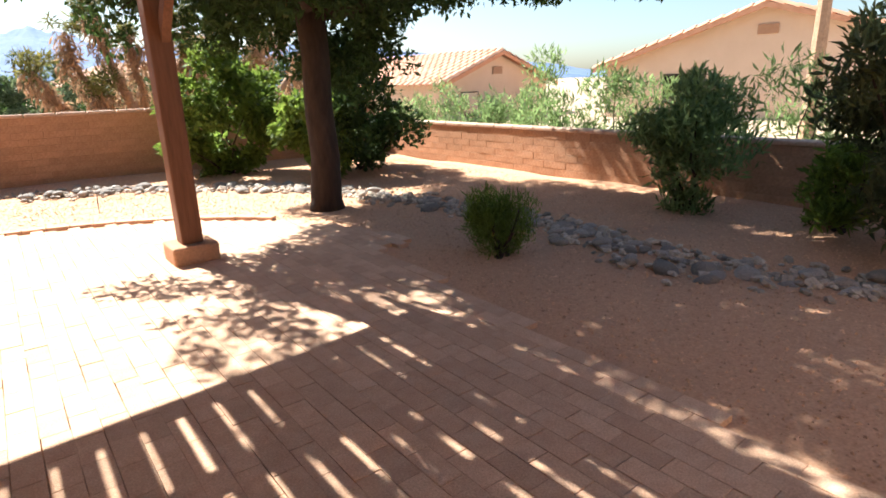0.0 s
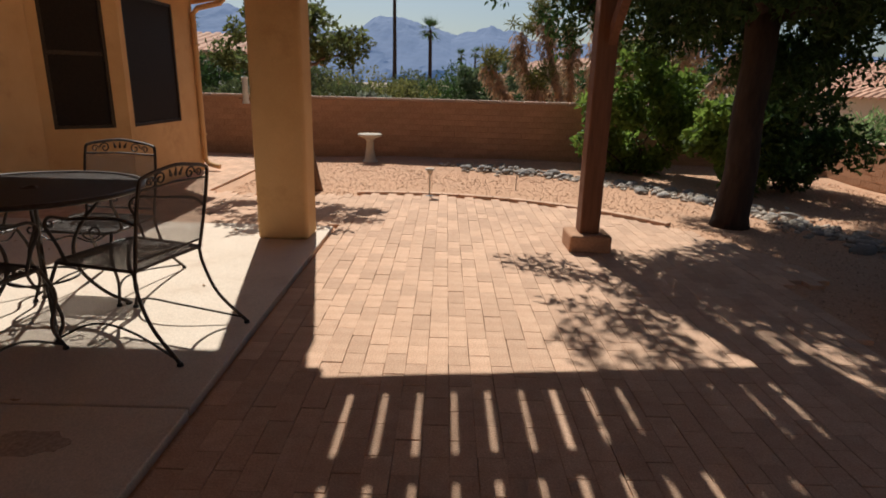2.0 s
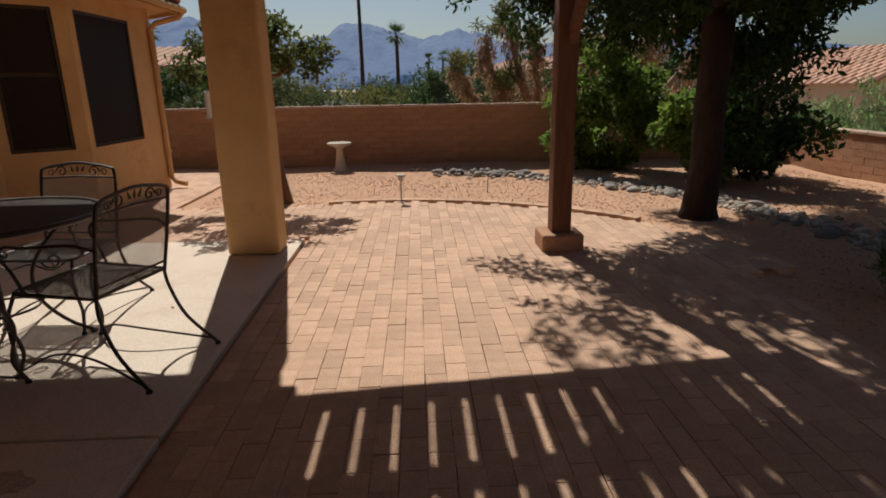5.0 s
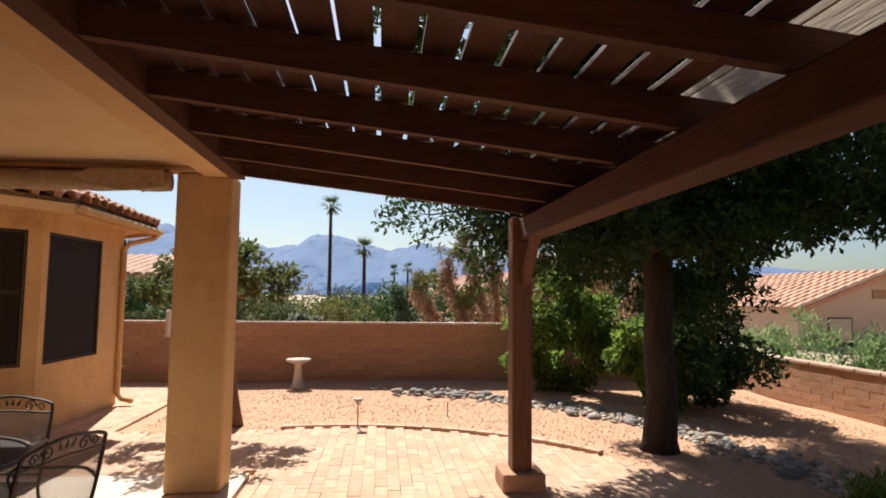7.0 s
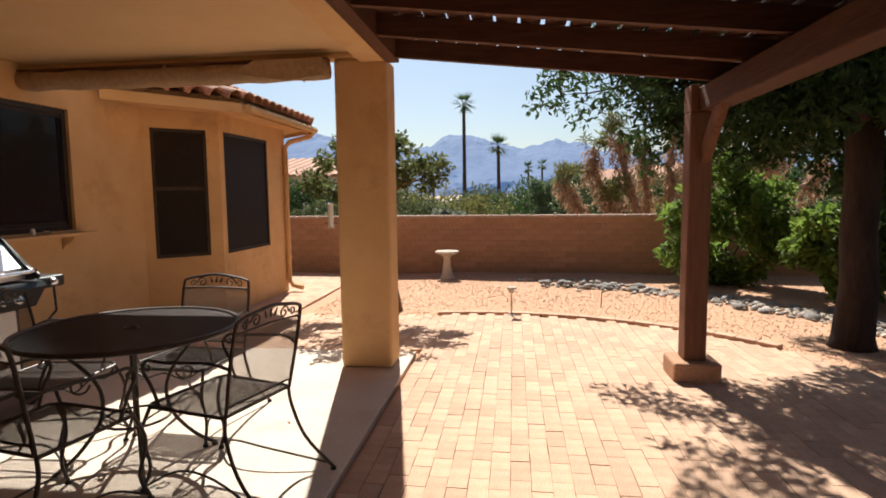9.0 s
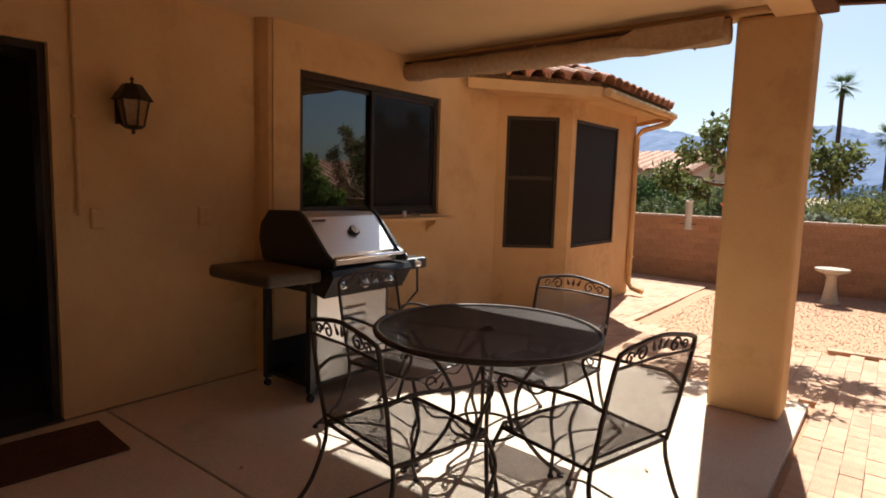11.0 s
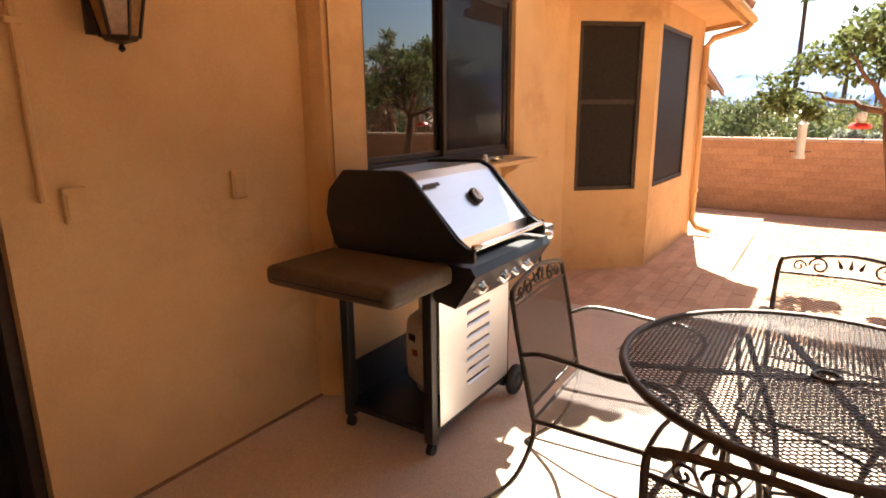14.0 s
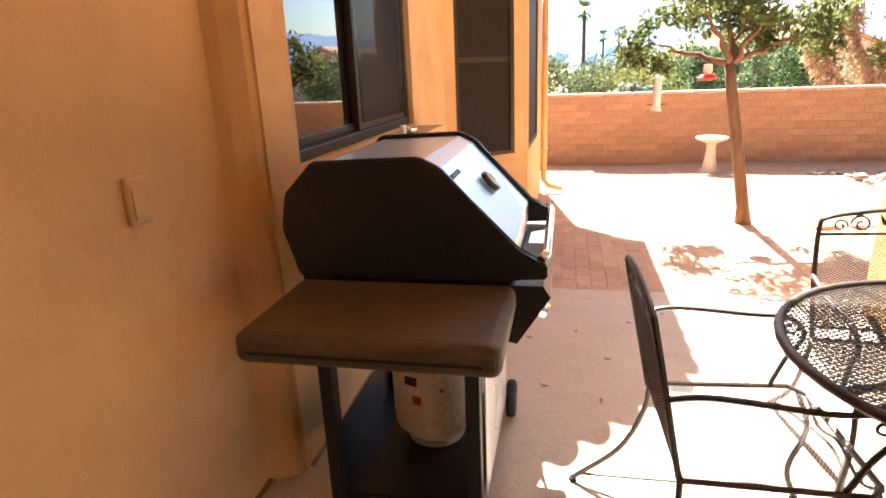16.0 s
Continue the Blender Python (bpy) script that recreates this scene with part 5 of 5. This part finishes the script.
def mountains():
    rng = np.random.default_rng(2)
    nx, ny = 380, 26
    verts, faces = [], []
    knots_x = np.array([-900, -560, -388, -353, -331, -260, -190, -142, -111, -77, -42, -15, 12, 36, 70, 90, 118, 133, 177, 250, 330, 480, 700, 1000])
    knots_h = np.array([60, 95, 120, 117, 108, 94, 80, 87, 106, 103, 93, 89, 77, 85, 93, 89, 86, 75, 67, 72, 62, 80, 60, 40])
    for j in range(ny + 1):
        f = j / ny
        for i in range(nx + 1):
            x = -900 + 1900 * i / nx
            h = np.interp(x, knots_x, knots_h)
            n = noise.fractal(Vector((x * 0.02, f * 3, 1.3)), 0.9, 2.1, 5) 
            z = h * f ** 0.8 + (1 - f) * f * 36 * n + 4.0 * f * noise.fractal(Vector((x * 0.06, f * 5, 0.3)), 0.8, 2.2, 4)
            verts.append((x, 1000 - 320 * (1 - f) + 40 * n * (1 - f), z - 2))
    for j in range(ny):
        for i in range(nx):
            a = j * (nx + 1) + i
            faces.append((a, a + 1, a + nx + 2, a + nx + 1))
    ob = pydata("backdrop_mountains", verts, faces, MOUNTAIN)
    return tagged(ob, "desert mountain range, blue haze put into its colour and glow", "mountains", kind="structure")


mountains()


# ---- stones, blocks and pavers ----
CREEK = [(0.3, 9.75), (1.6, 9.05), (2.5, 8.1), (3.3, 7.2), (3.75, 5.9), (4.0, 4.6), (4.0, 3.4), (3.9, 2.2), (4.2, 1.0), (4.6, 0.2)]


def rocks():
    rng = random.Random(17)
    meshes = []
    for k in range(7):
        bm = bmesh.new()
        bmesh.ops.create_icosphere(bm, subdivisions=2, radius=1)
        for v in bm.verts:
            v.co *= 1 + 0.28 * noise.noise(v.co * 1.1 + Vector((k * 7, 0, 0)))
            v.co.z *= 0.6
        me = bpy.data.meshes.new("stone")
        bm.to_mesh(me)
        bm.free()
        me.materials.append(ROCK)
        me.shade_smooth()
        meshes.append(me)
    line = CREEK
    for i in range(285):
        s = rng.random() * (len(line) - 1)
        k = int(s)
        a, b = line[k], line[k + 1]
        f = s - k
        x, y = a[0] + (b[0] - a[0]) * f + rng.gauss(0, 0.19), a[1] + (b[1] - a[1]) * f + rng.gauss(0, 0.2)
        if (x - 2.93) ** 2 + (y - 5.85) ** 2 < 0.12 or y > 10.2:
            continue
        r = rng.choice((0.03, 0.035, 0.042, 0.05, 0.06, 0.085))
        o = new("river_rock", meshes[rng.randrange(7)])
        o.matrix_basis = pose(x, y, -0.025 + r * 0.12, rng.uniform(-15, 15), rng.uniform(-15, 15), rng.uniform(0, 360)) @ Matrix.Diagonal((r * rng.uniform(0.9, 1.5), r, r * rng.uniform(0.8, 1.2), 1))
        tagged(o, "rounded grey-tan river rock in the dry creek bed", "rock", "rocks of the dry creek bed")


rocks()


def creek_stones():
    """Small stones that fill the dry creek between the larger rocks."""
    rng = random.Random(41)
    bm = bmesh.new()
    bmesh.ops.create_icosphere(bm, subdivisions=1, radius=1)
    ball_v, ball_f = [v.co.copy() for v in bm.verts], [tuple(v.index for v in f.verts) for f in bm.faces]
    bm.free()
    verts, faces = [], []
    for _ in range(1050):
        s = rng.random() * (len(CREEK) - 1)
        k = int(s)
        a, b = CREEK[k], CREEK[k + 1]
        f = s - k
        x, y = a[0] + (b[0] - a[0]) * f + rng.gauss(0, 0.17), a[1] + (b[1] - a[1]) * f + rng.gauss(0, 0.15)
        if (x - 2.93) ** 2 + (y - 5.85) ** 2 < 0.1 or y > 10.2:
            continue
        r = rng.uniform(0.018, 0.048)
        m = pose(x, y, -0.028 + r * 0.25 + rise(x, y), rng.uniform(-25, 25), rng.uniform(-25, 25), rng.uniform(0, 360)) @ Matrix.Diagonal((r * rng.uniform(0.9, 1.6), r, r * rng.uniform(0.5, 0.8), 1))
        n = len(verts)
        off = Vector((rng.uniform(0, 50), 0, 0))
        verts += [tuple(m @ (v * (1 + 0.35 * noise.noise(v * 1.3 + off)))) for v in ball_v]
        faces += [tuple(q + n for q in t) for t in ball_f]
    tagged(pydata("creek_stones", verts, faces, CREEK_STONE), "small grey and tan stones filling the dry creek bed", "stones", kind="stuff")


creek_stones()


def pebbles():
    rng = np.random.default_rng(6)
    octa = np.array([(1, 0, 0), (0, 1, 0), (-1, 0, 0), (0, -1, 0), (0, 0, 0.8), (0, 0, -0.5)], float)
    fc = [(0, 1, 4), (1, 2, 4), (2, 3, 4), (3, 0, 4), (1, 0, 5), (2, 1, 5), (3, 2, 5), (0, 3, 5)]
    verts, faces = [], []
    n = 0
    for x, y in zip(rng.uniform(-3.0, 6.0, 70000), rng.uniform(-0.5, 10.4, 70000)):
        if paved(x, y) or x < -0.9 and y < 5.4 or (x < -2.6):
            continue
        r = 0.005 + 0.008 * rng.random() ** 2
        a = rng.uniform(0, 6.28)
        c, s = math.cos(a), math.sin(a)
        k = octa * r * rng.uniform(0.7, 1.3, (1, 3))
        q = np.stack([k[:, 0] * c - k[:, 1] * s + x, k[:, 0] * s + k[:, 1] * c + y, k[:, 2] - 0.03 + r * 0.05 + rise(x, y)], 1)
        verts += q.tolist()
        faces += [(i + n, j + n, l + n) for i, j, l in fc]
        n += 6
    ob = pydata("loose_gravel", verts, faces, PEBBLE)
    tagged(ob, "loose pinkish gravel stones over the yard", "gravel", kind="stuff")


pebbles()


def block_wall(name, label, a, b, courses, cap):
    """Slump blocks in courses of 0.1 m; past 300 blocks the rest is one mesh."""
    a, b = Vector(a), Vector(b)
    L = (b - a).length
    ang = math.degrees(math.atan2(b.y - a.y, b.x - a.x))
    top = courses * 0.1 - 0.035
    w = tagged(part(name, box(0, -0.07, -0.6, L, 0.07, top), MORTAR), label, "wall", kind="structure")
    w.matrix_basis = pose(a.x, a.y, 0, 0, 0, ang)
    me = chamfered(0.397, 0.15, 0.0965, 0.003)
    me.materials.append(BLOCK)
    half = chamfered(0.197, 0.15, 0.0965, 0.003)
    half.materials.append(BLOCK)
    capm = chamfered(0.392, 0.19, 0.05, 0.012)
    capm.materials.append(CAP)
    base_v, base_f = [v.co.copy() for v in me.vertices], [tuple(p.vertices) for p in me.polygons]
    rng = random.Random(len(name))
    places = []
    for c in range(courses):
        x = 0.0
        if c % 2:
            piece("block", half, w, pose(0.1, 0, c * 0.1 + 0.012))
            x = 0.2
        while x + 0.4 <= L:
            places.append((x + 0.2, rng.uniform(-0.002, 0.002), c * 0.1 + 0.012, rng.uniform(-0.2, 0.2), rng.uniform(-0.3, 0.3)))
            x += 0.4
    places.sort(key=lambda q: abs(q[0] - L / 2))
    verts, faces = [], []
    for k, (x, y, z, rx, rz) in enumerate(places):
        m = pose(x, y, z, 0, rx * 0.4, rz)
        if k < 290:
            piece("block", me, w, m)
        else:
            n = len(verts)
            verts += [tuple(m @ v) for v in base_v]
            faces += [tuple(q + n for q in f) for f in base_f]
    if verts:
        pydata("blocks", verts, faces, BLOCKS, w)["kind"] = "stuff"
    if cap:
        x = 0.0
        while x + 0.4 <= L:
            piece("cap_block", capm, w, pose(x + 0.2, rng.uniform(-0.002, 0.002), top + 0.027, 0, 0, rng.uniform(-0.3, 0.3)))
            x += 0.4


block_wall("wall_far", "long slump-block garden wall at the end of the yard", (-9.0, 11.15, 0), (6.35, 10.45, 0), 10, True)
block_wall("wall_east", "slump-block garden wall with pale cap stones", (6.3, 10.3, 0), (6.3, -2.3, 0), 6, True)


def pavers():
    floor = thing("paver_patio", "running-bond pinkish clay paver patio with a curved edge", "paving", kind="structure")
    me = chamfered(0.1003, 0.2018, 0.05, 0.002)
    me.materials.append(PAVER)
    base_v = [tuple(v.co) for v in me.vertices]
    base_f = [tuple(p.vertices) for p in me.polygons]
    rng = random.Random(9)
    verts, faces = [], []
    count = 0
    i = 0
    x = -4.05
    while x < 2.85:
        y = -2.25 + (0.1016 if i % 2 else 0) 
        while y < 10.15:
            if paved(x - 0.045, y - 0.09) and paved(x + 0.045, y + 0.09) and paved(x + 0.045, y - 0.09) and paved(x - 0.045, y + 0.09):
                dx, dy, dz, rz = rng.uniform(-0.0015, 0.0015), rng.uniform(-0.002, 0.002), rng.uniform(-0.002, 0.001), rng.uniform(-0.5, 0.5)
                if -1.0 < x < 1.35 and 2.6 < y < 5.0 and count < 300:
                    piece("paver", me, floor, pose(x + dx, y + dy, -0.025 + dz, 0, 0, rz))
                    count += 1
                else:
                    n = len(verts)
                    verts += [(v[0] + x + dx, v[1] + y + dy, v[2] - 0.025 + dz) for v in base_v]
                    faces += [tuple(q + n for q in f) for f in base_f]
            y += 0.2032
        x += 0.1016
        i += 1
    ob = pydata("pavers", verts, faces, PAVERS, floor)
    ob["kind"] = "stuff"
    row = chamfered(0.2018, 0.1003, 0.05, 0.002)
    row.materials.append(PAVER)
    x = -4.0
    while x < -1.05:
        piece("edging_paver", row, floor, pose(x, 5.318, -0.025, 0, 0, rng.uniform(-0.4, 0.4)))
        x += 0.2032
    cut = chamfered(0.1003, 0.1, 0.05, 0.002)
    cut.materials.append(PAVER)
    for k in range(1, 30, 2):
        piece("cut_paver", cut, floor, pose(-4.05 + 0.1016 * k, 5.4195, -0.025, 0, 0, rng.uniform(-0.4, 0.4)))
    # soldier edging along the curve
    edge = chamfered(0.2, 0.098, 0.06, 0.004)
    edge.materials.append(PAVER)
    a = 68
    while a > 8:
        piece("edging_paver", edge, floor, pose(-0.45 + 3.44 * math.cos(radians(a + 30)), 3.65 + 3.44 * math.sin(radians(a + 30)), -0.022, 0, 0, a + 30 + 90))
        a -= 3.45


pavers()
